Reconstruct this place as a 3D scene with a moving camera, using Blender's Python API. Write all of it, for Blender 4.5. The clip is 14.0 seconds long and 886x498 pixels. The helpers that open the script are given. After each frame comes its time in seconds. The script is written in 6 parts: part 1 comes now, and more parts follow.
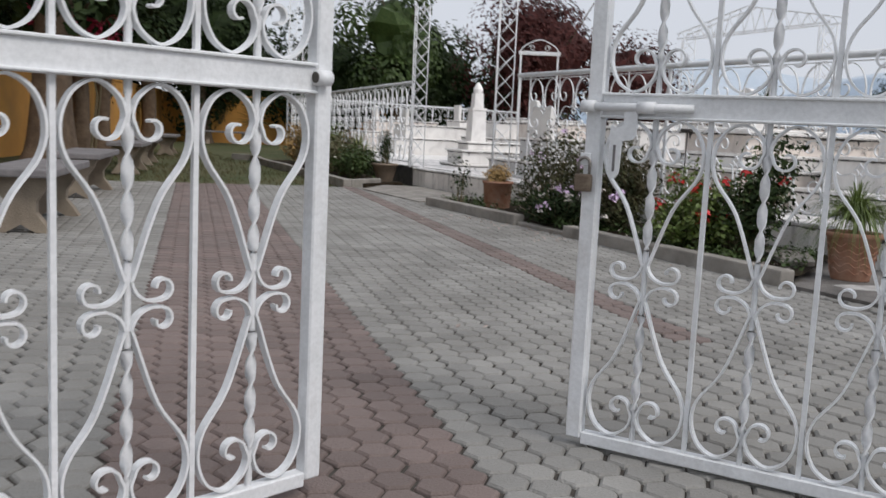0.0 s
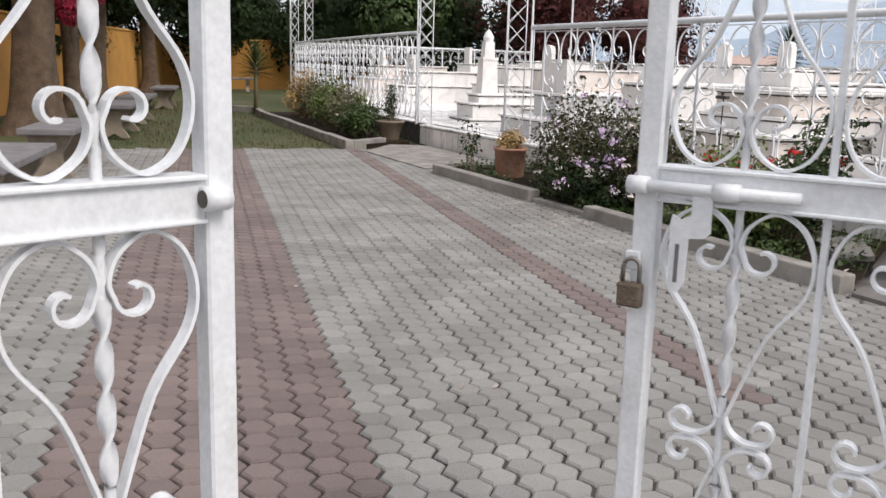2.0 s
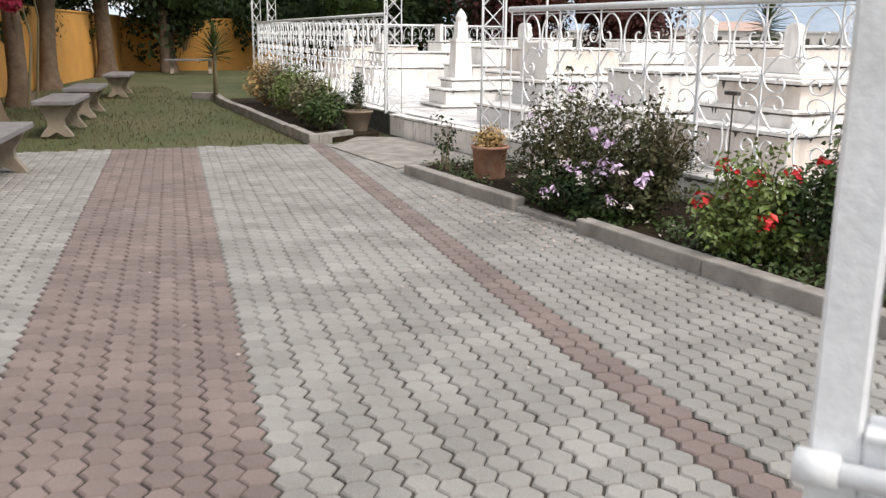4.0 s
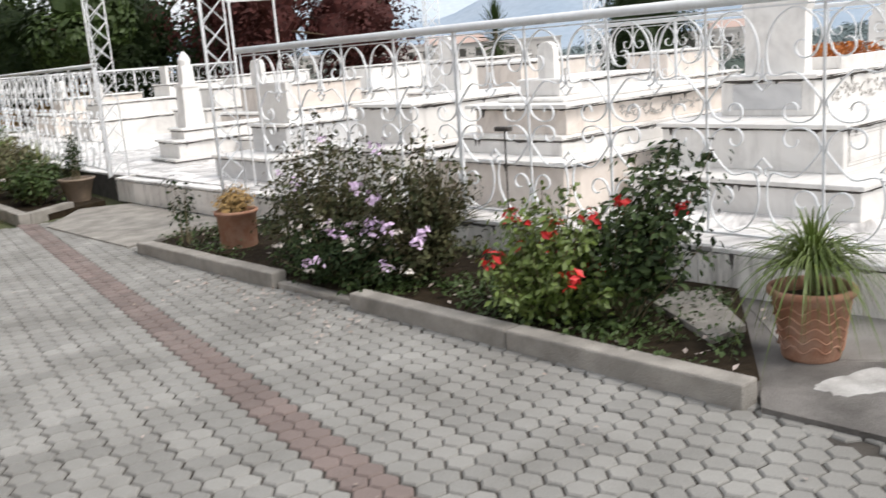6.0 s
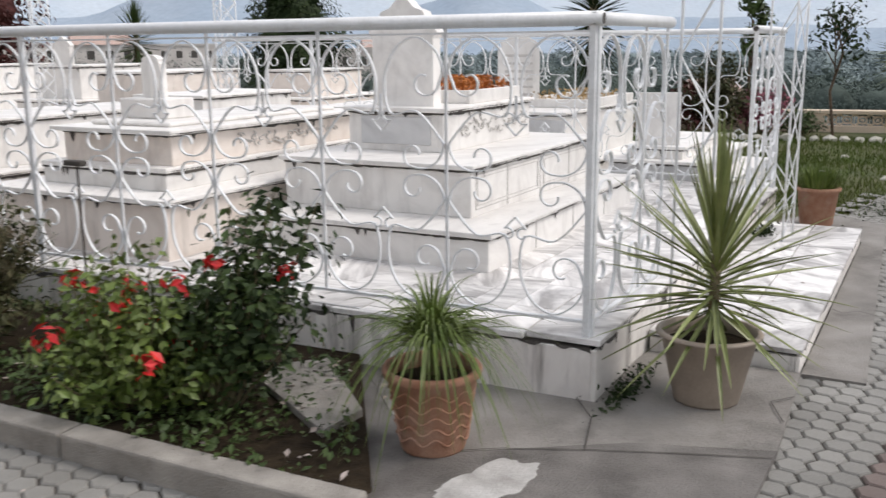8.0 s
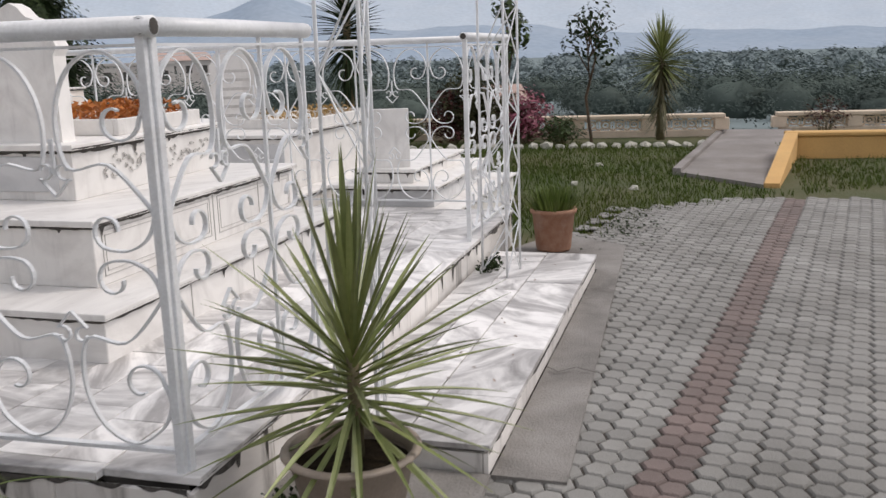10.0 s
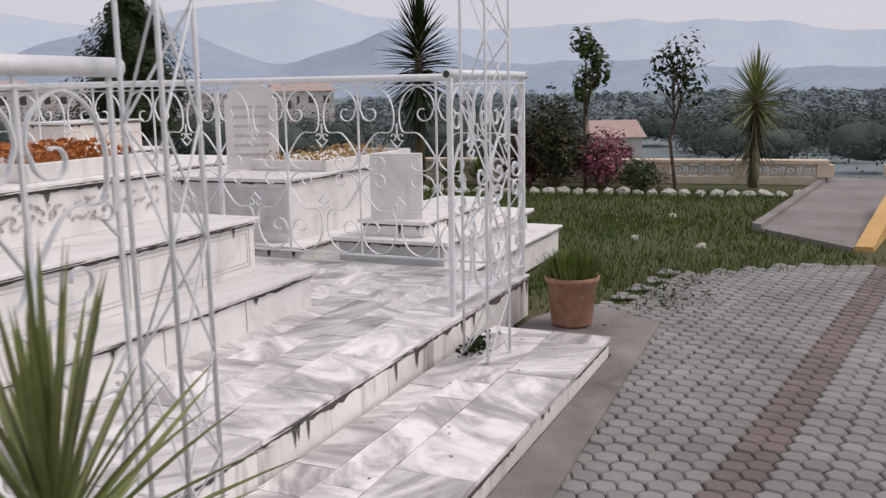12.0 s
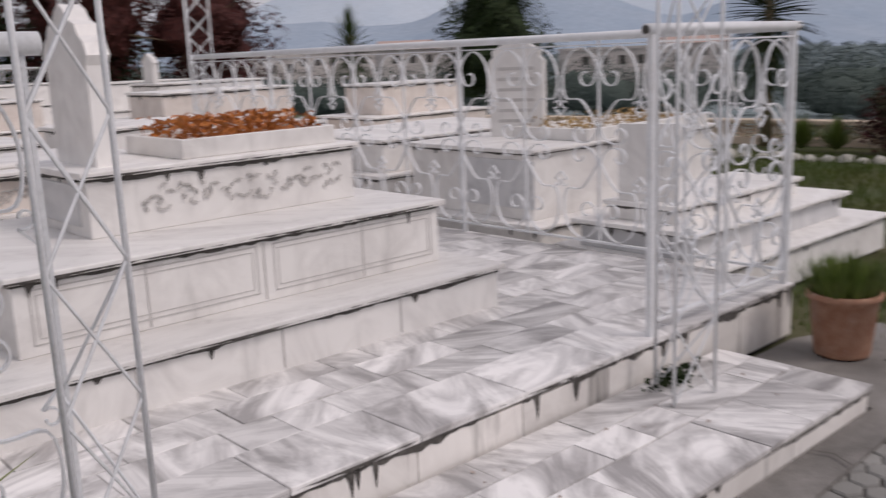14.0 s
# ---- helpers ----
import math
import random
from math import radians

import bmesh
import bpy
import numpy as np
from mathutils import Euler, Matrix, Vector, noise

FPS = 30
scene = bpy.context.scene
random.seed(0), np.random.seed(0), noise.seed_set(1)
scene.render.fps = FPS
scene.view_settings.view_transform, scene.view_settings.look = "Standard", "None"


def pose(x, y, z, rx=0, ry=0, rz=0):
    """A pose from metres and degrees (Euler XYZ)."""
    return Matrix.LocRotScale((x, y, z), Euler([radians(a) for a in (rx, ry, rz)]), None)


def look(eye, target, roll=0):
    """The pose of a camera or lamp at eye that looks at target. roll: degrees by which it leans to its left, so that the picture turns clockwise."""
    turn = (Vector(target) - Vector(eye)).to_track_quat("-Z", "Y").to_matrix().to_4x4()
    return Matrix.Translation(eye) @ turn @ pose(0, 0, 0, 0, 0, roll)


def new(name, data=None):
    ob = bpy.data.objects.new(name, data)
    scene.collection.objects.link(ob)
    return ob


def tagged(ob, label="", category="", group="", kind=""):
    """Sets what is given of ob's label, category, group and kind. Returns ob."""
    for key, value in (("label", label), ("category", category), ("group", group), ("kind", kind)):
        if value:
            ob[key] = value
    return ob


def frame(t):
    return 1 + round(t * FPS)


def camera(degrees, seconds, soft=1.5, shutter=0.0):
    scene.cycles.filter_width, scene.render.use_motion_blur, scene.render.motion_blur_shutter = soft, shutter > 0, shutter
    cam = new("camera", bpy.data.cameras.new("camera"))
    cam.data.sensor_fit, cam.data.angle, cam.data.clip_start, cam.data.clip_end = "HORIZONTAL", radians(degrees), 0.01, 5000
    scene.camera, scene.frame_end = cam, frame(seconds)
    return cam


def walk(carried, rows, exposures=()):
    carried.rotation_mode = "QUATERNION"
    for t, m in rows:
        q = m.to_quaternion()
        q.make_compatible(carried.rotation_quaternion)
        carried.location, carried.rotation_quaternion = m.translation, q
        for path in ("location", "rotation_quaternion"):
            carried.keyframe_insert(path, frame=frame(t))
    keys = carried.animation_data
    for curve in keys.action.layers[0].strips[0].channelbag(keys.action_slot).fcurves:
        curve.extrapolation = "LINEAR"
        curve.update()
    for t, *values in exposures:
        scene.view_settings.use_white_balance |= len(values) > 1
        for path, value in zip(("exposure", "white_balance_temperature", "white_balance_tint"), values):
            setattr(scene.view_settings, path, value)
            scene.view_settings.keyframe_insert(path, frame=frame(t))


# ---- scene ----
cam = camera(51.6, 14.0, 1.4, 0.4)
PATH = [
    (0, (0.224, 0.265, 0.865), (1.028, 2.078, 0.608), 2.8),
    (0.5, (0.291, 0.447, 0.973), (1.147, 2.222, 0.629), 1.4),
    (1, (0.479, 0.617, 1.006), (1.317, 2.397, 0.642), 0.9),
    (1.5, (0.58, 0.76, 1.118), (1.333, 2.577, 0.754), 1.4),
    (2, (0.6, 1.006, 1.155), (1.37, 2.808, 0.757), 1.7),
    (2.5, (0.648, 1.21, 1.25), (1.464, 2.973, 0.774), 1.1),
    (2.7, (0.689, 1.298, 1.246), (1.508, 3.06, 0.772), 1.7),
    (4.8, (1.174, 2.208, 1.379), (1.988, 3.979, 0.932), -0.0),
    (5, (1.234, 2.306, 1.388), (2.068, 4.067, 0.937), 0.2),
    (5.5, (1.333, 2.606, 1.408), (2.463, 4.195, 0.966), -1.7),
    (6, (1.485, 2.744, 1.437), (2.738, 4.245, 1.014), -4.5),
    (6.5, (1.657, 2.816, 1.459), (3.099, 4.155, 1.104), -2.6),
    (7, (1.817, 2.991, 1.49), (3.434, 4.111, 1.128), -1.9),
    (7.5, (2.012, 3.104, 1.473), (3.696, 4.107, 1.076), -1.3),
    (8, (2.329, 3.075, 1.471), (4.043, 4.012, 1.04), -0.6),
    (8.5, (2.653, 3.06, 1.468), (4.446, 3.825, 1.019), -1.1),
    (9, (2.994, 3.077, 1.483), (4.874, 3.583, 1.027), -2.1),
    (9.2, (3.117, 3.038, 1.482), (5.008, 3.507, 1.03), -2.6),
    (11.3, (4.391, 2.531, 1.472), (6.2, 3.307, 1.113), -1.6),
    (11.5, (4.496, 2.488, 1.462), (6.301, 3.27, 1.101), -2.1),
    (12, (4.775, 2.401, 1.5), (6.579, 3.193, 1.155), -1.0),
    (12.5, (5.098, 2.24, 1.49), (6.819, 3.194, 1.133), -2.4),
    (13, (5.411, 2.108, 1.502), (7.029, 3.208, 1.087), -3.5),
    (13.5, (5.721, 2.098, 1.519), (7.28, 3.278, 1.099), -2.4),
    (14, (6.034, 2.076, 1.514), (7.344, 3.529, 1.096), -2.4),
]
EXPOSURES = [
    (0.0, 0.14, 6550, 12), (1.0, 0.6, 6700, 13), (2.0, 0.6, 6750, 14), (2.5, 0.65, 6800, 14), (5.0, 1.0, 7000, 10), (5.6, 0.87, 6950, 9),
    (6.0, 0.8, 6800, 11), (6.5, 0.45, 6750, 13), (7.2, 0.2, 6700, 14), (8.0, 0.45, 6750, 13), (8.5, 0.39, 6800, 13), (9.0, 0.28, 6850, 13), (11.5, 0.08, 6800, 19), (12.0, 0.02, 6800, 19), (13.0, -0.1, 6800, 22), (14.0, -0.27, 6800, 21),
]
walk(cam, [(t, look(eye, target, roll)) for t, eye, target, roll in PATH], EXPOSURES)

# ---- sky and sun: a bright overcast day ----
world = bpy.data.worlds.new("overcast")
scene.world = world
world.use_nodes = True
wn = world.node_tree.nodes
wl = world.node_tree.links
sky = wn.new("ShaderNodeTexSky")
sky.sky_type = "NISHITA"
sky.sun_disc = False
sky.sun_elevation = radians(50)
sky.sun_rotation = radians(152)
sky.air_density, sky.dust_density, sky.ozone_density = 1.0, 1.5, 1.0
SUN_DIR = (0.4, -0.75, 1.0)
hsv = wn.new("ShaderNodeHueSaturation")
hsv.inputs["Saturation"].default_value = 0.4
wl.new(sky.outputs[0], hsv.inputs["Color"])
# an even veil of high cloud over the clear sky
veil = wn.new("ShaderNodeMix")
veil.data_type = "RGBA"
veil.inputs["Factor"].default_value = 0.8
veil.inputs[7].default_value = (7.2, 7.7, 8.5, 1)
cloud = wn.new("ShaderNodeTexNoise")
cloud.inputs["Scale"].default_value, cloud.inputs["Detail"].default_value = 2.2, 6
lift = wn.new("ShaderNodeMapRange")
lift.inputs["From Min"].default_value, lift.inputs["From Max"].default_value = 0.3, 0.7
lift.inputs["To Min"].default_value, lift.inputs["To Max"].default_value = 0.72, 0.9
wl.new(cloud.outputs["Fac"], lift.inputs["Value"])
wl.new(lift.outputs[0], veil.inputs["Factor"])
wl.new(hsv.outputs[0], veil.inputs[6])
wl.new(veil.outputs[2], wn["Background"].inputs[0])
wn["Background"].inputs[1].default_value = 0.088
sun_data = bpy.data.lights.new("sun", "SUN")
sun_data.energy, sun_data.angle, sun_data.color = 1.5, radians(22), (1.0, 0.97, 0.93)
sun = new("sun", sun_data)
sun.matrix_world = look(SUN_DIR, (0, 0, 0))


# ---- materials ----
def mat(name, c1, c2=None, scale=8.0, rough=0.7, metal=0.0, bump=0.15, fine=60.0, c3=None, stain=0.0, per=0.0, island=False, spec=0.5, sub=0.0):
    """Two-scale noise colour between c1 and c2, stains of c3, fine bump, and some change from piece to piece."""
    m = bpy.data.materials.new(name)
    m.use_nodes = True
    n, l = m.node_tree.nodes, m.node_tree.links
    b = n["Principled BSDF"]
    b.inputs["Roughness"].default_value, b.inputs["Metallic"].default_value = rough, metal
    b.inputs["Specular IOR Level"].default_value = spec
    co = n.new("ShaderNodeTexCoord")
    geo = n.new("ShaderNodeNewGeometry")
    big = n.new("ShaderNodeTexNoise")
    big.inputs["Scale"].default_value, big.inputs["Detail"].default_value = scale, 6
    l.new(geo.outputs["Position"], big.inputs["Vector"])
    small = n.new("ShaderNodeTexNoise")
    small.inputs["Scale"].default_value, small.inputs["Detail"].default_value = fine, 4
    l.new(geo.outputs["Position"], small.inputs["Vector"])
    mix = n.new("ShaderNodeMix")
    mix.data_type = "RGBA"
    ramp = n.new("ShaderNodeMapRange")
    ramp.inputs["From Min"].default_value, ramp.inputs["From Max"].default_value = 0.3, 0.7
    l.new(big.outputs["Fac"], ramp.inputs["Value"])
    l.new(ramp.outputs[0], mix.inputs["Factor"])
    mix.inputs[6].default_value, mix.inputs[7].default_value = (*c1, 1), (*(c2 or [v * 0.8 for v in c1]), 1)
    out = mix.outputs[2]
    if stain:
        st = n.new("ShaderNodeTexNoise")
        st.inputs["Scale"].default_value, st.inputs["Detail"].default_value, st.inputs["Roughness"].default_value = scale * 0.37, 8, 0.7
        l.new(geo.outputs["Position"], st.inputs["Vector"])
        sr = n.new("ShaderNodeMapRange")
        sr.inputs["From Min"].default_value, sr.inputs["From Max"].default_value = 0.52, 0.72
        sr.inputs["To Max"].default_value = stain
        l.new(st.outputs["Fac"], sr.inputs["Value"])
        m2 = n.new("ShaderNodeMix")
        m2.data_type = "RGBA"
        l.new(sr.outputs[0], m2.inputs["Factor"])
        l.new(out, m2.inputs[6])
        m2.inputs[7].default_value = (*(c3 or [v * 0.4 for v in c1]), 1)
        out = m2.outputs[2]
    hv = n.new("ShaderNodeHueSaturation")
    add = n.new("ShaderNodeMath")
    add.operation = "MULTIPLY_ADD"
    l.new(small.outputs["Fac"], add.inputs[0])
    add.inputs[1].default_value, add.inputs[2].default_value = 0.3, 0.85
    last = add
    if per:
        rnd = geo.outputs["Random Per Island"]
        if not island:
            info = n.new("ShaderNodeObjectInfo")
            rnd = info.outputs["Random"]
        pm = n.new("ShaderNodeMath")
        pm.operation = "MULTIPLY_ADD"
        l.new(rnd, pm.inputs[0])
        pm.inputs[1].default_value = per
        l.new(add.outputs[0], pm.inputs[2])
        ps = n.new("ShaderNodeMath")
        ps.operation = "SUBTRACT"
        l.new(pm.outputs[0], ps.inputs[0])
        ps.inputs[1].default_value = per / 2
        last = ps
    l.new(last.outputs[0], hv.inputs["Value"])
    l.new(out, hv.inputs["Color"])
    l.new(hv.outputs[0], b.inputs["Base Color"])
    if bump:
        bp = n.new("ShaderNodeBump")
        bp.inputs["Strength"].default_value, bp.inputs["Distance"].default_value = bump, 0.01
        l.new(small.outputs["Fac"], bp.inputs["Height"])
        l.new(bp.outputs[0], b.inputs["Normal"])
    if sub:
        b.inputs["Transmission Weight"].default_value = 0.0
        b.inputs["Subsurface Weight"].default_value = sub
        b.inputs["Subsurface Radius"].default_value = (0.02, 0.02, 0.01)
    return m


def marble(name, base, vein, scale=2.2, amount=0.5, per=0.12, island=False, rough=0.35, lo=0.42, hi=0.78, drip=0.0):
    """Pale marble with stretched grey clouds and thin veins."""
    m = bpy.data.materials.new(name)
    m.use_nodes = True
    n, l = m.node_tree.nodes, m.node_tree.links
    b = n["Principled BSDF"]
    geo = n.new("ShaderNodeNewGeometry")
    if island:
        rnd = geo.outputs["Random Per Island"]
    else:
        rnd = n.new("ShaderNodeObjectInfo").outputs["Random"]
    rot = n.new("ShaderNodeVectorRotate")
    rot.rotation_type = "Z_AXIS"
    l.new(geo.outputs["Position"], rot.inputs["Vector"])
    turn = n.new("ShaderNodeMath")
    turn.operation = "MULTIPLY"
    turn.inputs[1].default_value = 3.0
    l.new(rnd, turn.inputs[0])
    l.new(turn.outputs[0], rot.inputs["Angle"])
    sc = n.new("ShaderNodeMath")
    sc.operation = "MULTIPLY"
    sc.inputs[1].default_value = 37.0
    l.new(rnd, sc.inputs[0])
    off = n.new("ShaderNodeVectorMath")
    off.operation = "MULTIPLY_ADD"
    off.inputs[1].default_value = (0.6, 1.9, 1.4)
    l.new(rot.outputs[0], off.inputs[0])
    l.new(sc.outputs[0], off.inputs[2])
    a = n.new("ShaderNodeTexNoise")
    a.inputs["Scale"].default_value, a.inputs["Detail"].default_value, a.inputs["Distortion"].default_value = scale, 9, 1.2
    a.inputs["Roughness"].default_value = 0.62
    l.new(off.outputs[0], a.inputs["Vector"])
    r = n.new("ShaderNodeMapRange")
    r.inputs["From Min"].default_value, r.inputs["From Max"].default_value = lo, hi
    r.inputs["To Max"].default_value = amount
    l.new(a.outputs["Fac"], r.inputs["Value"])
    mix = n.new("ShaderNodeMix")
    mix.data_type = "RGBA"
    mix.inputs[6].default_value, mix.inputs[7].default_value = (*base, 1), (*vein, 1)
    l.new(r.outputs[0], mix.inputs["Factor"])
    out = mix.outputs[2]
    # grime: runs down upright faces, blotches on flat ones
    run = n.new("ShaderNodeVectorMath")
    run.operation = "MULTIPLY"
    run.inputs[1].default_value = (9.0, 9.0, 1.2)
    l.new(geo.outputs["Position"], run.inputs[0])
    g = n.new("ShaderNodeTexNoise")
    g.inputs["Scale"].default_value, g.inputs["Detail"].default_value, g.inputs["Roughness"].default_value = 1.0, 7, 0.65
    l.new(run.outputs[0], g.inputs["Vector"])
    gr = n.new("ShaderNodeMapRange")
    gr.inputs["From Min"].default_value, gr.inputs["From Max"].default_value = 0.54, 0.72
    gr.inputs["To Max"].default_value = drip
    l.new(g.outputs["Fac"], gr.inputs["Value"])
    soil_mix = n.new("ShaderNodeMix")
    soil_mix.data_type = "RGBA"
    soil_mix.inputs[7].default_value = (0.13, 0.115, 0.1, 1)
    l.new(gr.outputs[0], soil_mix.inputs["Factor"])
    l.new(out, soil_mix.inputs[6])
    out = soil_mix.outputs[2]
    hv = n.new("ShaderNodeHueSaturation")
    pm = n.new("ShaderNodeMath")
    pm.operation = "MULTIPLY_ADD"
    pm.inputs[1].default_value, pm.inputs[2].default_value = per, 1 - per / 2
    l.new(rnd, pm.inputs[0])
    l.new(pm.outputs[0], hv.inputs["Value"])
    l.new(out, hv.inputs["Color"])
    l.new(hv.outputs[0], b.inputs["Base Color"])
    rr = n.new("ShaderNodeMapRange")
    rr.inputs["To Min"].default_value, rr.inputs["To Max"].default_value = rough - 0.1, rough + 0.25
    l.new(a.outputs["Fac"], rr.inputs["Value"])
    l.new(rr.outputs[0], b.inputs["Roughness"])
    return m


WHITE_PAINT = mat("white_paint", (0.81, 0.82, 0.83), (0.72, 0.735, 0.745), 14, 0.35, 0, 0.12, 90, (0.32, 0.27, 0.22), 0.25)
GREY_PAVER = mat("grey_paver", (0.295, 0.288, 0.27), (0.205, 0.198, 0.182), 1.7, 0.85, 0, 0.5, 130, (0.15, 0.145, 0.13), 0.45, 0.26)
RED_PAVER = mat("red_paver", (0.212, 0.163, 0.147), (0.15, 0.117, 0.106), 1.7, 0.85, 0, 0.5, 130, (0.185, 0.165, 0.152), 0.65, 0.26)
GREY_PAVER_FAR = mat("grey_paver_far", (0.295, 0.288, 0.27), (0.205, 0.198, 0.182), 1.7, 0.85, 0, 0.5, 130, (0.15, 0.145, 0.13), 0.45, 0.26, True)
RED_PAVER_FAR = mat("red_paver_far", (0.212, 0.163, 0.147), (0.15, 0.117, 0.106), 1.7, 0.85, 0, 0.5, 130, (0.185, 0.165, 0.152), 0.65, 0.26, True)
JOINT = mat("joint_sand", (0.045, 0.039, 0.033), (0.075, 0.065, 0.055), 9, 0.95, 0, 0.4, 200)
CONCRETE = mat("concrete", (0.215, 0.2, 0.186), (0.095, 0.087, 0.08), 4.2, 0.8, 0, 0.7, 90, (0.05, 0.045, 0.04), 0.85)
CONCRETE_PALE = mat("pale_concrete", (0.29, 0.272, 0.252), (0.165, 0.153, 0.14), 3.4, 0.8, 0, 0.7, 90, (0.075, 0.068, 0.06), 0.8)
KERB = mat("kerb_concrete", (0.36, 0.335, 0.3), (0.2, 0.185, 0.165), 5, 0.85, 0, 0.7, 110, (0.1, 0.09, 0.075), 0.6, 0.1)
PATH_CONCRETE = mat("path_concrete", (0.3, 0.275, 0.26), (0.2, 0.182, 0.17), 1.6, 0.9, 0, 0.5, 90, (0.14, 0.12, 0.1), 0.5)
TERRACE_WALL = mat("terrace_plaster", (0.68, 0.42, 0.16), (0.58, 0.34, 0.13), 1.6, 0.9, 0, 0.3, 60, (0.3, 0.2, 0.1), 0.4)
PLASTER_PATCH = mat("plaster_patch", (0.55, 0.54, 0.52), (0.3, 0.285, 0.27), 9, 0.85, 0, 0.4, 90)
SOIL = mat("soil", (0.017, 0.012, 0.008), (0.042, 0.031, 0.019), 14, 0.95, 0, 1.0, 60, spec=0.1)
GRASS_GROUND = mat("grass_ground", (0.045, 0.066, 0.016), (0.088, 0.083, 0.034), 0.9, 0.95, 0, 1.0, 50, (0.17, 0.14, 0.085), 0.5)
MARBLE = marble("white_marble", (0.85, 0.83, 0.8), (0.5, 0.47, 0.45), 2.0, 0.6, 0.16, drip=0.22)
MARBLE_FACE = marble("marble_facing", (0.82, 0.79, 0.75), (0.5, 0.46, 0.43), 2.2, 0.6, 0.22, drip=0.75)
MARBLE_WARM = marble("warm_marble", (0.8, 0.73, 0.67), (0.52, 0.43, 0.37), 2.6, 0.6, drip=0.3)
MARBLE_GREY = marble("grey_marble", (0.63, 0.63, 0.63), (0.36, 0.36, 0.37), 3.0, 0.7)
MARBLE_TILE = marble("marble_tile", (0.86, 0.84, 0.82), (0.3, 0.285, 0.28), 2.4, 0.92, 0.34, lo=0.4, hi=0.64, drip=0.3)
GROUT = mat("dirty_grout", (0.05, 0.045, 0.04), (0.1, 0.09, 0.08), 9, 0.9)
TERRACOTTA = mat("terracotta", (0.33, 0.15, 0.09), (0.42, 0.24, 0.16), 16, 0.85, 0, 0.4, 90, (0.55, 0.45, 0.38), 0.4)
BEIGE_POT = mat("beige_pot", (0.38, 0.31, 0.25), (0.3, 0.25, 0.2), 10, 0.6, 0, 0.15, 90)
BRONZE_POT = mat("bronze_pot", (0.2, 0.15, 0.11), (0.3, 0.23, 0.17), 10, 0.55, 0, 0.2, 80)
LEAF = mat("leaf_green", (0.032, 0.06, 0.014), (0.06, 0.09, 0.024), 12, 0.5, 0, 0, 40, per=0.5, island=True, spec=0.3)
LEAF_DUSK = mat("leaf_dusk", (0.03, 0.043, 0.014), (0.068, 0.062, 0.026), 9, 0.65, 0, 0, 40, (0.11, 0.06, 0.045), 0.6, 0.6, True, spec=0.25)
LEAF_BRIGHT = mat("leaf_bright", (0.085, 0.135, 0.02), (0.13, 0.17, 0.036), 12, 0.5, 0, 0, 40, per=0.5, island=True)
LEAF_DARK = mat("leaf_dark", (0.015, 0.028, 0.01), (0.03, 0.045, 0.015), 6, 0.6, 0, 0, 40, per=0.7, island=True, spec=0.12)
LEAF_OLIVE = mat("leaf_olive", (0.1, 0.1, 0.045), (0.16, 0.14, 0.07), 9, 0.6, 0, 0, 40, per=0.6, island=True)
LEAF_RED = mat("leaf_maroon", (0.042, 0.016, 0.015), (0.1, 0.033, 0.029), 6, 0.6, 0, 0, 40, per=0.6, island=True, spec=0.12)
LEAF_DRY = mat("leaf_dry", (0.3, 0.19, 0.07), (0.42, 0.27, 0.1), 9, 0.7, 0, 0, 40, per=0.5, island=True)
LEAF_YUCCA = mat("leaf_yucca", (0.16, 0.2, 0.06), (0.24, 0.26, 0.1), 10, 0.4, 0, 0, 40, per=0.5, island=True)
PETAL_RED = mat("petal_red", (0.75, 0.03, 0.02), (0.6, 0.02, 0.03), 30, 0.5, 0, 0)
PETAL_PINK = mat("petal_dusty_pink", (0.4, 0.12, 0.17), (0.24, 0.06, 0.09), 8, 0.5, 0, 0, per=0.4, island=True)
PETAL_ROSE = mat("petal_crimson", (0.42, 0.03, 0.07), (0.26, 0.02, 0.05), 8, 0.6, 0, 0, per=0.5, island=True, spec=0.2)
PETAL_LILAC = mat("petal_lilac", (0.62, 0.42, 0.66), (0.72, 0.58, 0.74), 30, 0.5, 0, 0)
PETAL_WHITE = mat("petal_white", (0.75, 0.7, 0.66), (0.66, 0.58, 0.55), 30, 0.5, 0, 0)
BARK = mat("bark", (0.08, 0.052, 0.034), (0.15, 0.105, 0.068), 7, 0.95, 0, 1.0, 30, (0.07, 0.05, 0.035), 0.5)
STEM = mat("stem", (0.13, 0.12, 0.06), (0.2, 0.15, 0.09), 20, 0.8)
ORANGE_WALL = mat("orange_plaster", (0.62, 0.31, 0.07), (0.52, 0.25, 0.06), 1.6, 0.85, 0, 0.3, 60, (0.3, 0.17, 0.07), 0.45)
CREAM_WALL = mat("cream_plaster", (0.78, 0.64, 0.5), (0.66, 0.54, 0.41), 3, 0.85, 0, 0.3, 60, (0.3, 0.25, 0.2), 0.4)
LICHEN_SHADE = mat("lichen_and_shade", (0.04, 0.036, 0.032), (0.13, 0.12, 0.11), 40, 0.95, 0, 0.3, 150)
BENCH = mat("bench_concrete", (0.22, 0.205, 0.205), (0.15, 0.14, 0.14), 6, 0.8, 0, 0.4, 80, (0.12, 0.1, 0.09), 0.4)
BENCH_LEG = mat("bench_leg", (0.3, 0.25, 0.19), (0.2, 0.16, 0.12), 6, 0.85, 0, 0.5, 80)
BRASS = mat("aged_brass", (0.25, 0.2, 0.15), (0.16, 0.12, 0.09), 40, 0.5, 0.8, 0.3, 200)
STEEL = mat("dull_steel", (0.35, 0.34, 0.33), (0.22, 0.19, 0.16), 30, 0.45, 0.8, 0.2, 200)
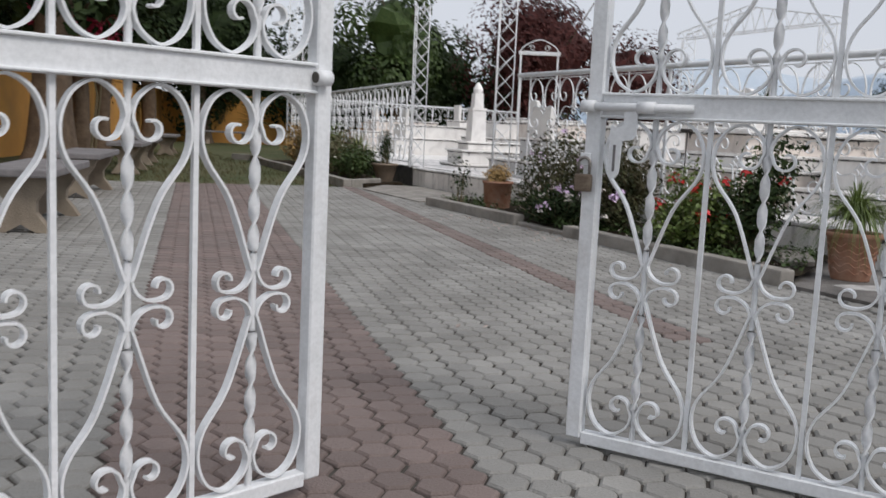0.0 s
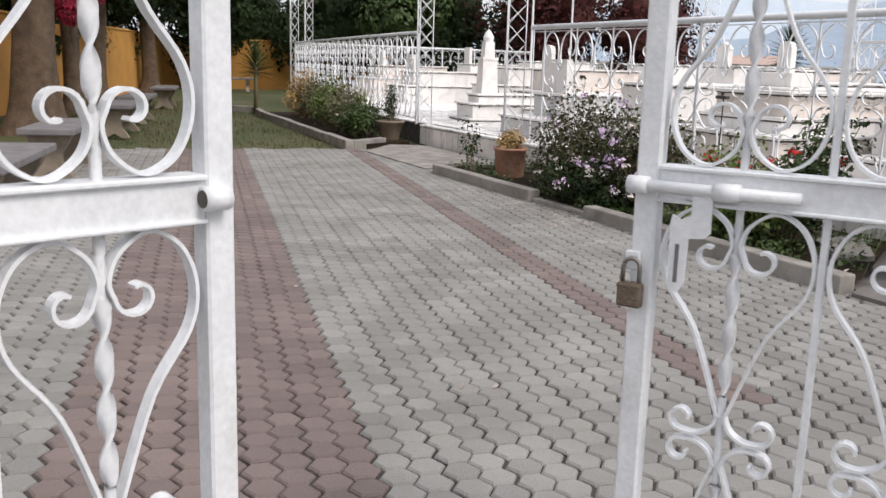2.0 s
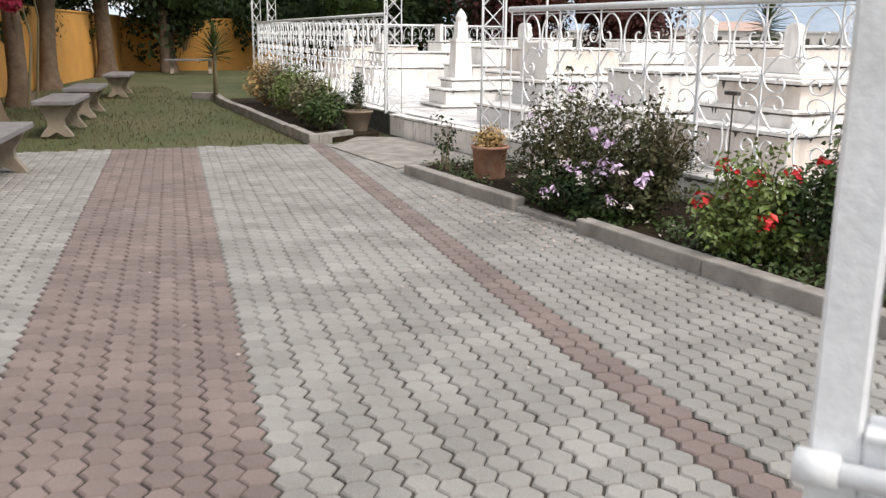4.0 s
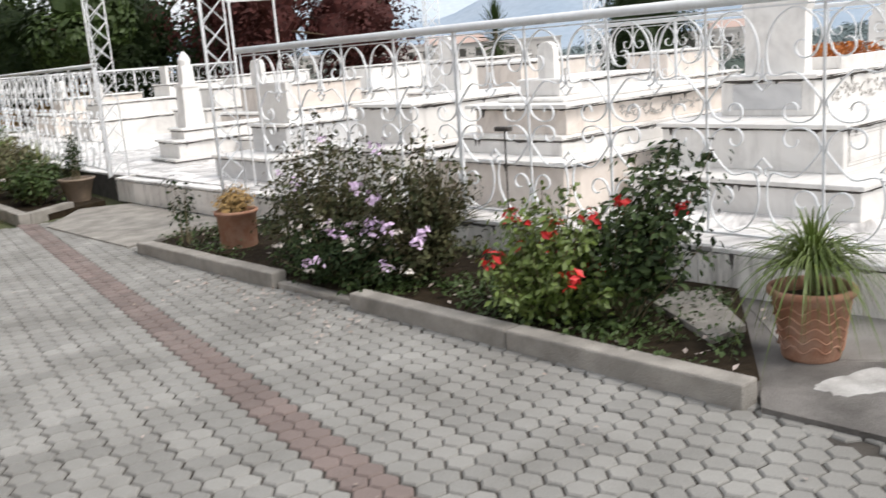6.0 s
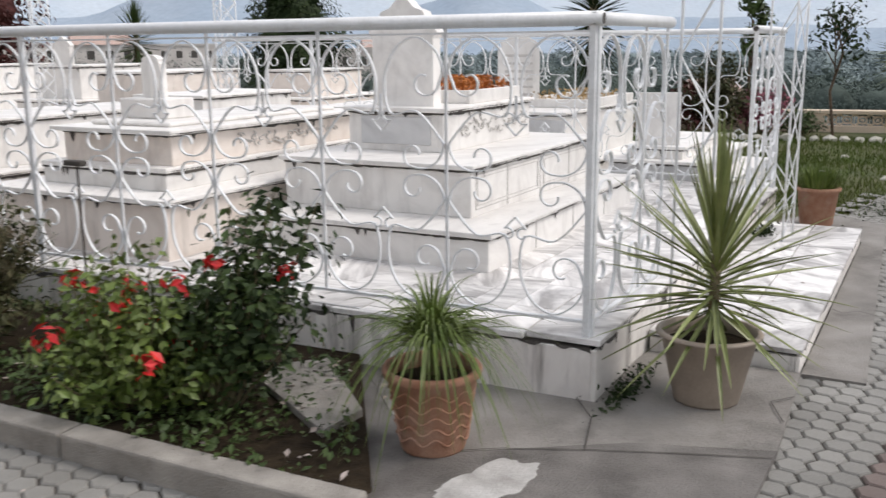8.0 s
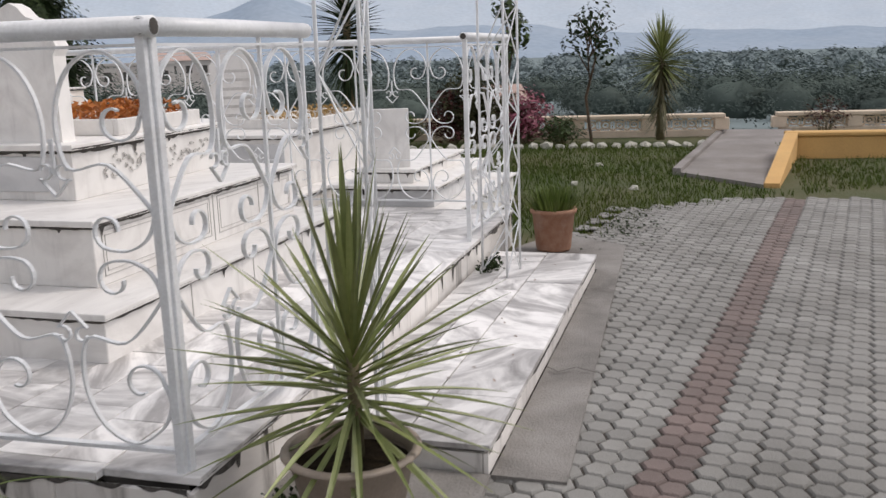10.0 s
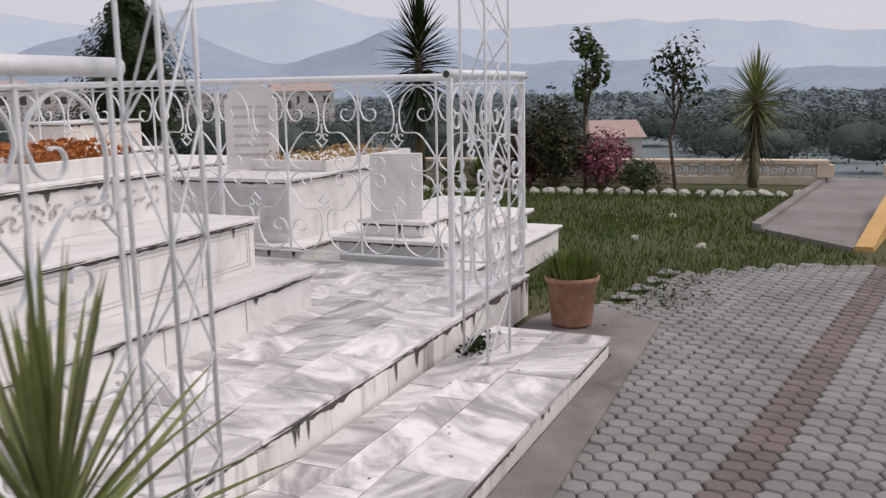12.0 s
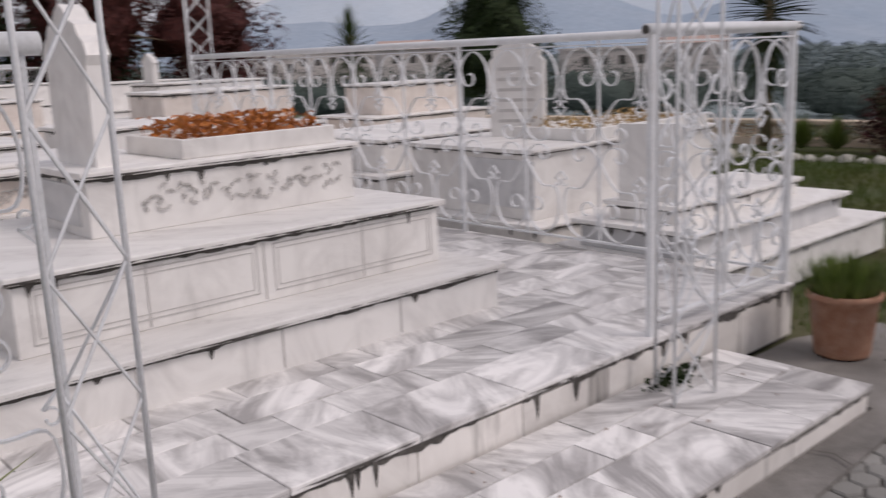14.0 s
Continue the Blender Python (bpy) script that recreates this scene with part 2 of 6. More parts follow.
STONE_WHITE = mat("whitewashed_stone", (0.62, 0.6, 0.54), (0.42, 0.4, 0.34), 9, 0.9, 0, 0.6, 50)
# aerial haze is mixed into the hill colours, more in the far range
HAZED_HILL = mat("hill", (0.3, 0.37, 0.45), (0.35, 0.41, 0.48), 0.01, 1.0, 0, 0, 0.1, spec=0.0)
HAZED_HILL_FAR = mat("hazed_hill_far", (0.46, 0.53, 0.6), (0.5, 0.56, 0.62), 0.01, 1.0, 0, 0, 0.1, spec=0.0)
# blue-green distance haze is part of these tree colours, paler far off
HAZED_WOOD_FAR = mat("far_woods", (0.19, 0.232, 0.235), (0.235, 0.28, 0.285), 0.02, 1.0, 0, 0, 1.0, spec=0.0, per=0.12, island=True)
HAZED_WOOD_NEAR = mat("hazed_valley_trees", (0.075, 0.097, 0.086), (0.115, 0.14, 0.125), 0.05, 0.9, 0, 0, 1.0, spec=0.0, per=0.16, island=True)
HOUSE = mat("house_plaster", (0.6, 0.56, 0.52), (0.5, 0.45, 0.42), 0.5, 0.9)
ROOF = mat("roof_tile", (0.5, 0.36, 0.31), (0.42, 0.31, 0.27), 2, 0.9)
LETTER = mat("carved_grey", (0.58, 0.56, 0.54), (0.48, 0.46, 0.44), 30, 0.8)


# ---- mesh helpers ----
def mesh_of(name, bm, material, smooth=False):
    me = bpy.data.meshes.new(name)
    bm.normal_update()
    bm.to_mesh(me)
    bm.free()
    for m in material if isinstance(material, (list, tuple)) else [material]:
        me.materials.append(m)
    if smooth:
        for p in me.polygons:
            p.use_smooth = True
    return me


def part(name, bm, material, parent, label="", smooth=False, m=None):
    ob = new(name, mesh_of(name, bm, material, smooth))
    ob.parent = parent
    if m is not None:
        ob.matrix_basis = m
    if label:
        tagged(ob, label)
    return ob


def thing(name, label, category, group="", kind="", m=None):
    ob = new(name)
    ob.empty_display_size = 0.1
    if m is not None:
        ob.matrix_basis = m
    return tagged(ob, label, category, group, kind)


def solo(name, bm, material, label, category="", group="", kind="", m=None, smooth=False):
    ob = new(name, mesh_of(name, bm, material, smooth))
    if m is not None:
        ob.matrix_basis = m
    return tagged(ob, label, category, group, kind)


def box(bm, x0, x1, y0, y1, z0, z1, bevel=0.0, m=None, seg=1):
    g = bmesh.ops.create_cube(bm, size=1.0)
    vs = g["verts"]
    for v in vs:
        v.co = Vector((x0 + (v.co.x + 0.5) * (x1 - x0), y0 + (v.co.y + 0.5) * (y1 - y0), z0 + (v.co.z + 0.5) * (z1 - z0)))
        if m is not None:
            v.co = m @ v.co
    if bevel:
        es = list({e for v in vs for e in v.link_edges})
        bmesh.ops.bevel(bm, geom=es, offset=bevel, segments=seg, affect="EDGES", profile=0.5)
    return bm


def bbox(*a, **k):
    return box(bmesh.new(), *a, **k)


def prism(bm, pts, z0, z1):
    lo = [bm.verts.new((x, y, z0)) for x, y in pts]
    hi = [bm.verts.new((x, y, z1)) for x, y in pts]
    bm.faces.new(hi)
    bm.faces.new(lo[::-1])
    for i in range(len(pts)):
        j = (i + 1) % len(pts)
        bm.faces.new((lo[i], lo[j], hi[j], hi[i]))
    bmesh.ops.recalc_face_normals(bm, faces=bm.faces[:])
    return bm


def lathe(bm, prof, n=20, cx=0.0, cy=0.0, wob=0.0):
    rings = []
    for r, z in prof:
        rings.append([bm.verts.new((cx + r * (1 + wob * math.sin(3 * k)) * math.cos(2 * math.pi * k / n), cy + r * math.sin(2 * math.pi * k / n), z)) for k in range(n)])
    for a, b in zip(rings, rings[1:]):
        for k in range(n):
            j = (k + 1) % n
            bm.faces.new((a[k], a[j], b[j], b[k]))
    bm.faces.new(rings[0][::-1])
    bm.faces.new(rings[-1])
    return bm


def tube(bm, pts, r, n=6, r1=None):
    """A round bar along points, tapering to r1."""
    pts = [Vector(p) for p in pts]
    rings = []
    for i, p in enumerate(pts):
        d = (pts[min(i + 1, len(pts) - 1)] - pts[max(i - 1, 0)]).normalized()
        s = d.orthogonal().normalized() if abs(d.z) > 0.95 else d.cross(Vector((0, 0, 1))).normalized()
        u = s.cross(d)
        rad = r if r1 is None else r + (r1 - r) * i / (len(pts) - 1)
        rings.append([bm.verts.new(p + (s * math.cos(2 * math.pi * k / n) + u * math.sin(2 * math.pi * k / n)) * rad) for k in range(n)])
    for a, b in zip(rings, rings[1:]):
        for k in range(n):
            j = (k + 1) % n
            bm.faces.new((a[k], a[j], b[j], b[k]))
    bm.faces.new(rings[0][::-1])
    bm.faces.new(rings[-1])
    return bm


def strip(bm, path, width=0.02, thick=0.005):
    """A flat bar bent in the x-z plane along 2D points; its width stands along y."""
    n = len(path)
    rows = []
    for i, (x, z) in enumerate(path):
        ax, az = path[max(i - 1, 0)]
        bx, bz = path[min(i + 1, n - 1)]
        d = Vector((bx - ax, bz - az))
        d = d.normalized() if d.length > 1e-9 else Vector((1, 0))
        nx, nz = -d.y * thick / 2, d.x * thick / 2
        rows.append([bm.verts.new((x + sx * nx, sy * width / 2, z + sx * nz)) for sx, sy in ((1, -1), (1, 1), (-1, 1), (-1, -1))])
    for a, b in zip(rows, rows[1:]):
        for k in range(4):
            j = (k + 1) % 4
            bm.faces.new((a[k], b[k], b[j], a[j]))
    bm.faces.new(rows[0])
    bm.faces.new(rows[-1][::-1])
    return bm


def curl(cx, cz, r0, r1, a0, turns, n=16):
    """Spiral points round a centre from radius r0 to r1; turns below 0 run clockwise."""
    return [(cx + (r0 + (r1 - r0) * i / n) * math.cos(a0 + 2 * math.pi * turns * i / n), cz + (r0 + (r1 - r0) * i / n) * math.sin(a0 + 2 * math.pi * turns * i / n)) for i in range(n + 1)]


def smooth_path(pts, per=6):
    out = []
    p = [Vector(q) for q in pts]
    p = [p[0]] + p + [p[-1]]
    for i in range(1, len(p) - 2):
        for k in range(per):
            t = k / per
            a, b, c, d = p[i - 1], p[i], p[i + 1], p[i + 2]
            q = 0.5 * ((2 * b) + (c - a) * t + (2 * a - 5 * b + 4 * c - d) * t * t + (3 * b - a - 3 * c + d) * t * t * t)
            out.append(tuple(q))
    out.append(tuple(p[-1]))
    return out


def blade(bm, base, tip, width, droop=0.0, n=4, up=Vector((0, 0, 1))):
    """A long leaf, folded along its middle, from base to tip, bending down by droop."""
    base, tip = Vector(base), Vector(tip)
    d = tip - base
    side = d.cross(up)
    side = side.normalized() if side.length > 1e-6 else Vector((1, 0, 0))
    rows = []
    for i in range(n + 1):
        t = i / n
        c = base + d * t - Vector((0, 0, droop * (t * t - t * 0.0)))
        w = width * (0.55 + 1.2 * t - 1.75 * t * t) if t < 1 else 0.0006
        w = max(w, 0.0008)
        lift = Vector((0, 0, w * 0.35))
        rows.append((bm.verts.new(c - side * w / 2 + lift), bm.verts.new(c), bm.verts.new(c + side * w / 2 + lift)))
    for a, b in zip(rows, rows[1:]):
        bm.faces.new((a[0], b[0], b[1], a[1]))
        bm.faces.new((a[1], b[1], b[2], a[2]))
    return bm


def leaf_cloud(name, leaves, material, parent, label=""):
    """Many small folded leaves: (place, size, direction) each."""
    verts, faces = [], []
    for c, s, d in leaves:
        c, d = Vector(c), Vector(d).normalized()
        u = d.orthogonal().normalized()
        u = Matrix.Rotation(random.uniform(0, 6.28), 3, d) @ u
        w = u.cross(d)
        i = len(verts)
        verts += [c - u * s * 0.5, c + w * s * 0.28 + d * s * 0.08, c + u * s * 0.5, c - w * s * 0.28 + d * s * 0.08]
        faces += [(i, i + 1, i + 2), (i, i + 2, i + 3)]
    me = bpy.data.meshes.new(name)
    me.from_pydata([tuple(v) for v in verts], [], faces)
    me.materials.append(material)
    ob = new(name, me)
    ob.parent = parent
    if label:
        tagged(ob, label)
    return ob


def ball_leaves(n, centre, radii, size, lumps=7, seed=1):
    """Leaves gathered in uneven clumps inside an ellipsoid."""
    rng = random.Random(seed)
    cs = []
    for _ in range(lumps):
        v = Vector((rng.gauss(0, 1), rng.gauss(0, 1), rng.gauss(0, 1))).normalized() * rng.uniform(0.25, 0.8)
        cs.append((v, rng.uniform(0.28, 0.5)))
    out = []
    for _ in range(n):
        c, r = rng.choice(cs)
        v = Vector((rng.gauss(0, 1), rng.gauss(0, 1), rng.gauss(0, 1))).normalized()
        p = c + v * r * rng.uniform(0.55, 1.0) ** 0.5
        out.append(((centre[0] + p.x * radii[0], centre[1] + p.y * radii[1], centre[2] + p.z * radii[2]), size * rng.uniform(0.6, 1.3), (v.x, v.y, v.z + rng.uniform(0, 0.8))))
    return out


# ---- plan ----
def west_x(y):
    """The platform's west edge."""
    return 5.80 - 0.033 * (y - 4.27)


def kerb_x(y):
    """The outer face of the planting bed's kerb."""
    return 4.43 - 0.022 * (y - 4.6)


FLOOR_Z, STEP_Z, RAIL_Z = 0.28, 0.12, 1.573
SOUTH_Y, EAST_X, NORTH_Y = 4.27, 10.45, 10.35

# ---- ground: lawn level, then falling away into the valley ----
bm = bmesh.new()
xs = [-900, -300, -90, -40, -15, -5, 0, 6, 12, 18, 20, 22, 30, 45, 80, 160, 400, 1200, 3000]
ys = [-1500, -400, -120, -50, -20, -8, 0, 6, 12, 20, 28, 36, 60, 140, 420, 1500, 3000]


def ground_z(x, y):
    d = max(0.0, x - 21.0) + max(0.0, y - 42.0) * 0.5
    return -0.03 - 9.0 * (1 - math.exp(-d / 60.0))


grid = [[bm.verts.new((x, y, ground_z(x, y))) for y in ys] for x in xs]
for i in range(len(xs) - 1):
    for j in range(len(ys) - 1):
        f = bm.faces.new((grid[i][j], grid[i + 1][j], grid[i + 1][j + 1], grid[i][j + 1]))
        # ground beyond the terrace takes the woods' haze-painted colour
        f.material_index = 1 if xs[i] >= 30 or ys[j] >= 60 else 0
solo("ground", bm, [GRASS_GROUND, HAZED_WOOD_FAR], "worn green and straw lawn falling to a wooded valley painted hazy", "ground", kind="structure")

# ---- paved court (base; its pavers come last) ----
PAVE = [(-6, -6), (15.0, -6), (13.3, 0.2), (13.1, 2.4), (12.2, 3.62), (11.0, 3.8), (10.7, 4.1), (5.9, 4.2), (5.75, 10.0), (5.6, 11.6), (5.3, 12.7), (4.2, 12.75), (1.2, 13.05), (-6, 13.6)]
PAVE_BASE = [(-6, -6), (15.0, -6), (13.15, 0.2), (12.8, 2.3), (12.0, 3.4), (10.95, 3.55), (10.5, 4.0)] + PAVE[7:]
pavement = solo("pavement", prism(bmesh.new(), PAVE_BASE, -0.09, -0.013), JOINT, "court of grey and red interlocking concrete pavers with dark joints", "pavement", kind="structure")

# ---- concrete aprons ----
apron = thing("concrete_apron", "worn grey cast concrete apron round the platform corner", "apron", kind="structure")
part("slab", prism(bmesh.new(), [(4.46, 4.5), (4.52, 3.52), (5.62, 3.5), (5.45, 4.0), (5.0, 4.65), (4.62, 4.6)], -0.06, 0.022), CONCRETE, apron)
part("slab", prism(bmesh.new(), [(5.632, 3.5), (6.53, 3.54), (6.53, 4.24), (5.83, 4.3), (5.82, 5.46), (5.01, 4.66), (5.46, 4.0)], -0.06, 0.018), CONCRETE_PALE, apron)
part("slab", prism(bmesh.new(), [(4.56, 4.56), (5.03, 4.65), (5.84, 5.44), (5.7, 5.56), (5.2, 5.1), (4.62, 4.66)], -0.06, 0.014), CONCRETE, apron)
part("edge_strip", prism(bmesh.new(), [(6.54, 3.27), (10.5, 3.42), (10.9, 4.0), (10.35, 4.22), (9.7, 4.22), (9.7, 3.54), (6.54, 3.54)], -0.06, 0.012), CONCRETE_PALE, apron)
bm = bmesh.new()
outline = []
for k in range(54):
    a = k * math.pi / 27
    w = 1 + 0.3 * noise.noise((math.cos(a) * 1.6, math.sin(a) * 1.6, 2.0)) + 0.16 * noise.noise((math.cos(a) * 5, math.sin(a) * 5, 7.0))
    outline.append((4.93 + 0.2 * math.cos(a + 0.4) * w, 4.32 + 0.12 * math.sin(a) * w))
prism(bm, outline, 0.018, 0.025)
for pts in (((5.55, 3.5), (5.44, 3.8), (5.32, 4.1), (5.18, 4.4), (5.0, 4.66)), ((5.9, 3.52), (6.1, 3.6), (6.2, 3.52)), ((7.62, 3.28), (7.68, 3.4), (7.6, 3.47), (7.66, 3.53)), ((9.1, 3.36), (9.15, 3.45), (9.12, 3.53)), ((5.3, 4.12), (5.6, 4.2), (5.82, 4.36))):
    cb = bmesh.new()
    for (xa, ya), (xb, yb) in zip(pts, pts[1:]):
        dd = Vector((yb - ya, xa - xb)).normalized() * 0.003
        cb.faces.new([cb.verts.new((xa + dd.x, ya + dd.y, 0.0262)), cb.verts.new((xb + dd.x, yb + dd.y, 0.0262)), cb.verts.new((xb - dd.x, yb - dd.y, 0.0262)), cb.verts.new((xa - dd.x, ya - dd.y, 0.0262))])
    bmesh.ops.recalc_face_normals(cb, faces=cb.faces[:])
    part("crack", cb, GROUT, apron)
part("patch", bm, PLASTER_PATCH, apron, "pale smeared mortar patch")
solo("threshold_slab", prism(bmesh.new(), [(4.35, 10.35), (5.5, 10.6), (5.45, 12.95), (4.95, 13.2), (4.3, 12.3)], -0.05, 0.012), KERB, "pale concrete slab before the platform opening", "slab", kind="structure")

# ---- planting beds and kerbs ----
bed = thing("planting_bed", "planting bed of dark soil behind a concrete kerb", "planting bed", kind="structure")
bm = bmesh.new()
N = 14
rows = []
for i in range(N + 1):
    y = 4.6 + (10.2 - 4.6) * i / N
    row = []
    for j in range(9):
        x0 = kerb_x(y) + 0.1
        x1 = west_x(y) - 0.01
        if y < 5.45:
            x1 = min(x1, 4.6 + (y - 4.62) * 1.42 + 0.05)
        x = x0 + (x1 - x0) * j / 8
        row.append(bm.verts.new((x, y, 0.055 + 0.025 * noise.noise((x * 4, y * 4, 0)))))
    rows.append(row)
for a, b in zip(rows, rows[1:]):
    for j in range(8):
        bm.faces.new((a[j], a[j + 1], b[j + 1], b[j]))
part("soil", bm, SOIL, bed, smooth=True)


def kerb_run(parent, pts, width, h, piece=1.15):
    for (xa, ya), (xb, yb) in zip(pts, pts[1:]):
        d = Vector((xb - xa, yb - ya))
        n = max(1, round(d.length / piece))
        ang = math.degrees(math.atan2(d.y, d.x))
        for i in range(n):
            a = d.length * i / n
            p = Vector((xa, ya)) + d.normalized() * a
            part("kerb_stone", bbox(0.004, d.length / n - 0.004, -width, 0, -0.08, h + random.uniform(-0.006, 0.006), bevel=0.012, seg=2), KERB, parent, m=pose(p.x, p.y, 0, 0, random.uniform(-0.5, 0.5), ang + random.uniform(-0.4, 0.4)))


kerb_run(bed, [(kerb_x(4.56), 4.56), (kerb_x(7.1), 7.1)], 0.12, 0.1, 1.27)
kerb_run(bed, [(kerb_x(7.1) + 0.05, 7.1), (kerb_x(7.95) + 0.03, 7.95)], 0.12, 0.03, 0.9)
kerb_run(bed, [(kerb_x(7.95), 7.95), (kerb_x(10.05), 10.05)], 0.12, 0.1, 1.05)
kerb_run(bed, [(kerb_x(10.05), 10.05), (4.95, 10.45)], 0.12, 0.1, 1.0)
bed2 = thing("planting_bed", "long planting bed beside the lawn with a concrete kerb", "planting bed", kind="structure")
part("soil", prism(bmesh.new(), [(4.4, 12.9), (5.3, 13.35), (5.9, 20.5), (4.8, 20.3), (4.5, 19.2)], -0.05, 0.04), SOIL, bed2)
kerb_run(bed2, [(4.9, 13.2), (4.32, 12.83)], 0.12, 0.1, 1.0)
kerb_run(bed2, [(4.55, 19.6), (4.32, 12.83)], 0.12, 0.1, 1.3)
kerb_run(bed2, [(4.3, 21.6), (4.75, 21.3), (4.55, 19.6)], 0.12, 0.1, 1.0)

part("broken_slab", prism(bmesh.new(), [(4.9, 5.0), (5.14, 4.98), (5.58, 5.46), (5.42, 5.6), (5.22, 5.56)], 0.0, 0.085), KERB, bed, "pale broken concrete slab lying on the soil")

# ---- marble platform ----
platform = thing("platform", "raised cemetery platform faced with weathered white marble slabs", "platform", kind="structure")
core = [(west_x(SOUTH_Y) + 0.02, SOUTH_Y + 0.02), (EAST_X, SOUTH_Y + 0.04), (EAST_X + 0.05, NORTH_Y), (10.5, 13.4), (14, 13.6), (15, 28), (6.75, 26), (west_x(13.4) + 0.03, 13.4)]
part("core", prism(bmesh.new(), core, -0.05, FLOOR_Z - 0.026), GROUT, platform)


def facing(parent, a, b, z0, z1, wide, material, thick=0.02):
    """Upright slabs side by side along a line; the outer side lies to the right of a-b."""
    d = Vector((b[0] - a[0], b[1] - a[1]))
    n = max(1, round(d.length / wide))
    ang = math.degrees(math.atan2(d.y, d.x))
    w = d.length / n
    for i in range(n):
        p = Vector(a) + d.normalized() * w * i
        part("facing_slab", bbox(0.002, w - 0.002, -thick, 0, z0, z1, bevel=0.002), material, parent, m=pose(p.x, p.y, random.uniform(-0.003, 0.003), 0, 0, ang))


facing(platform, (west_x(13.4), 13.4), (west_x(SOUTH_Y), SOUTH_Y), 0.0, FLOOR_Z - 0.042, 0.46, MARBLE_FACE)
facing(platform, (west_x(SOUTH_Y) - 0.022, SOUTH_Y), (EAST_X, SOUTH_Y + 0.03), 0.0, FLOOR_Z - 0.042, 0.52, MARBLE_FACE)
facing(platform, (EAST_X + 0.02, SOUTH_Y + 0.03), (EAST_X + 0.06, NORTH_Y), 0.0, FLOOR_Z - 0.042, 0.5, MARBLE_FACE)


def grime_and_shade(parent, a, b, z, seed, tall=0.02, drips=0, reach=0.12):
    """Black lichen and painted lip shade, ragged below, with a few running drips."""
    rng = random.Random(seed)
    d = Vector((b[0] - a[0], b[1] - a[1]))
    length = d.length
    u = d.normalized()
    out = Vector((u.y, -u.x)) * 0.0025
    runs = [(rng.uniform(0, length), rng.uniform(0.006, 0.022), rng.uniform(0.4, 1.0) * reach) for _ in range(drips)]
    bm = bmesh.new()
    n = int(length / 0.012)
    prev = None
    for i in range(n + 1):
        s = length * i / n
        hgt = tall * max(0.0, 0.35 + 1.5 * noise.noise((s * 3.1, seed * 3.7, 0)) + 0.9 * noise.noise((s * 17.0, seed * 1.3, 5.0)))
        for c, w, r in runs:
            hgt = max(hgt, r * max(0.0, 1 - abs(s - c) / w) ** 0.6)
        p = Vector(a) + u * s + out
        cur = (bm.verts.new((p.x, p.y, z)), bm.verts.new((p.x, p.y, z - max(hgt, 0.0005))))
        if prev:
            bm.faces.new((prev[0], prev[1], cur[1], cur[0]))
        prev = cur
    ob = part("lichen", bm, LICHEN_SHADE, parent, "black lichen stain with painted lip shade")
    return tagged(ob, "black lichen stain with painted lip shade", kind="stuff")


def edge_course(parent, a, b, z, wide, depth=0.28, over=0.03):
    d = Vector((b[0] - a[0], b[1] - a[1]))
    n = max(1, round(d.length / wide))
    ang = math.degrees(math.atan2(d.y, d.x))
    w = d.length / n
    for i in range(n):
        p = Vector(a) + d.normalized() * w * i
        part("edge_tile", bbox(0.002, w - 0.002, -over, depth, z - 0.028, z, bevel=0.003), MARBLE_TILE, parent, m=pose(p.x, p.y, random.uniform(-0.002, 0.002), 0, 0, ang))


def tile_field(parent, x0, x1, y0, y1, z, tx, ty, material, skip=None, stagger=0.5, name="floor_tile"):
    """Rows of floor tiles of mixed lengths, each a shallow slab."""
    rng = random.Random(5)
    y = y0
    sizes = {}
    while y < y1 - 0.02:
        h = min(ty, y1 - y)
        x = x0 - rng.choice((0, 0.33, 0.5)) * tx * stagger
        while x < x1 - 0.01:
            w = tx * rng.choice((1, 1, 1, 0.5))
            a, b = max(x, x0), min(x + w, x1)
            x += w
            if b - a < 0.03 or (skip and skip((a + b) / 2, y + h / 2)):
                continue
            key = (round(b - a, 3), round(h, 3))
            if key not in sizes:
                sizes[key] = mesh_of(name, bbox(0.0022, key[0] - 0.0022, 0.0022, key[1] - 0.0022, -0.022, 0, bevel=0.0015), material)
            ob = new(name, sizes[key])
            ob.parent = parent
            ob.location = (a, y, z + rng.uniform(-0.0015, 0.0015))
        y += ty


# ---- entrance step ----
step = thing("entrance_step", "low broad step tiled with grey-veined white marble", "step", kind="structure")
part("core", bbox(6.57, 9.66, 3.57, 4.245, -0.05, STEP_Z - 0.024), GROUT, step)
facing(step, (6.549, 3.57), (9.67, 3.57), 0.0, STEP_Z - 0.036, 0.62, MARBLE_FACE)
facing(step, (6.57, 4.24), (6.57, 3.57), 0.0, STEP_Z - 0.036, 0.66, MARBLE_FACE)
facing(step, (9.66, 3.57), (9.66, 4.24), 0.0, STEP_Z - 0.036, 0.66, MARBLE_FACE)
tile_field(step, 6.54, 9.69, 3.54, 3.87, STEP_Z, 0.62, 0.33, MARBLE_TILE)
tile_field(step, 6.54, 9.69, 3.873, 4.245, STEP_Z, 0.5, 0.19, MARBLE_TILE)


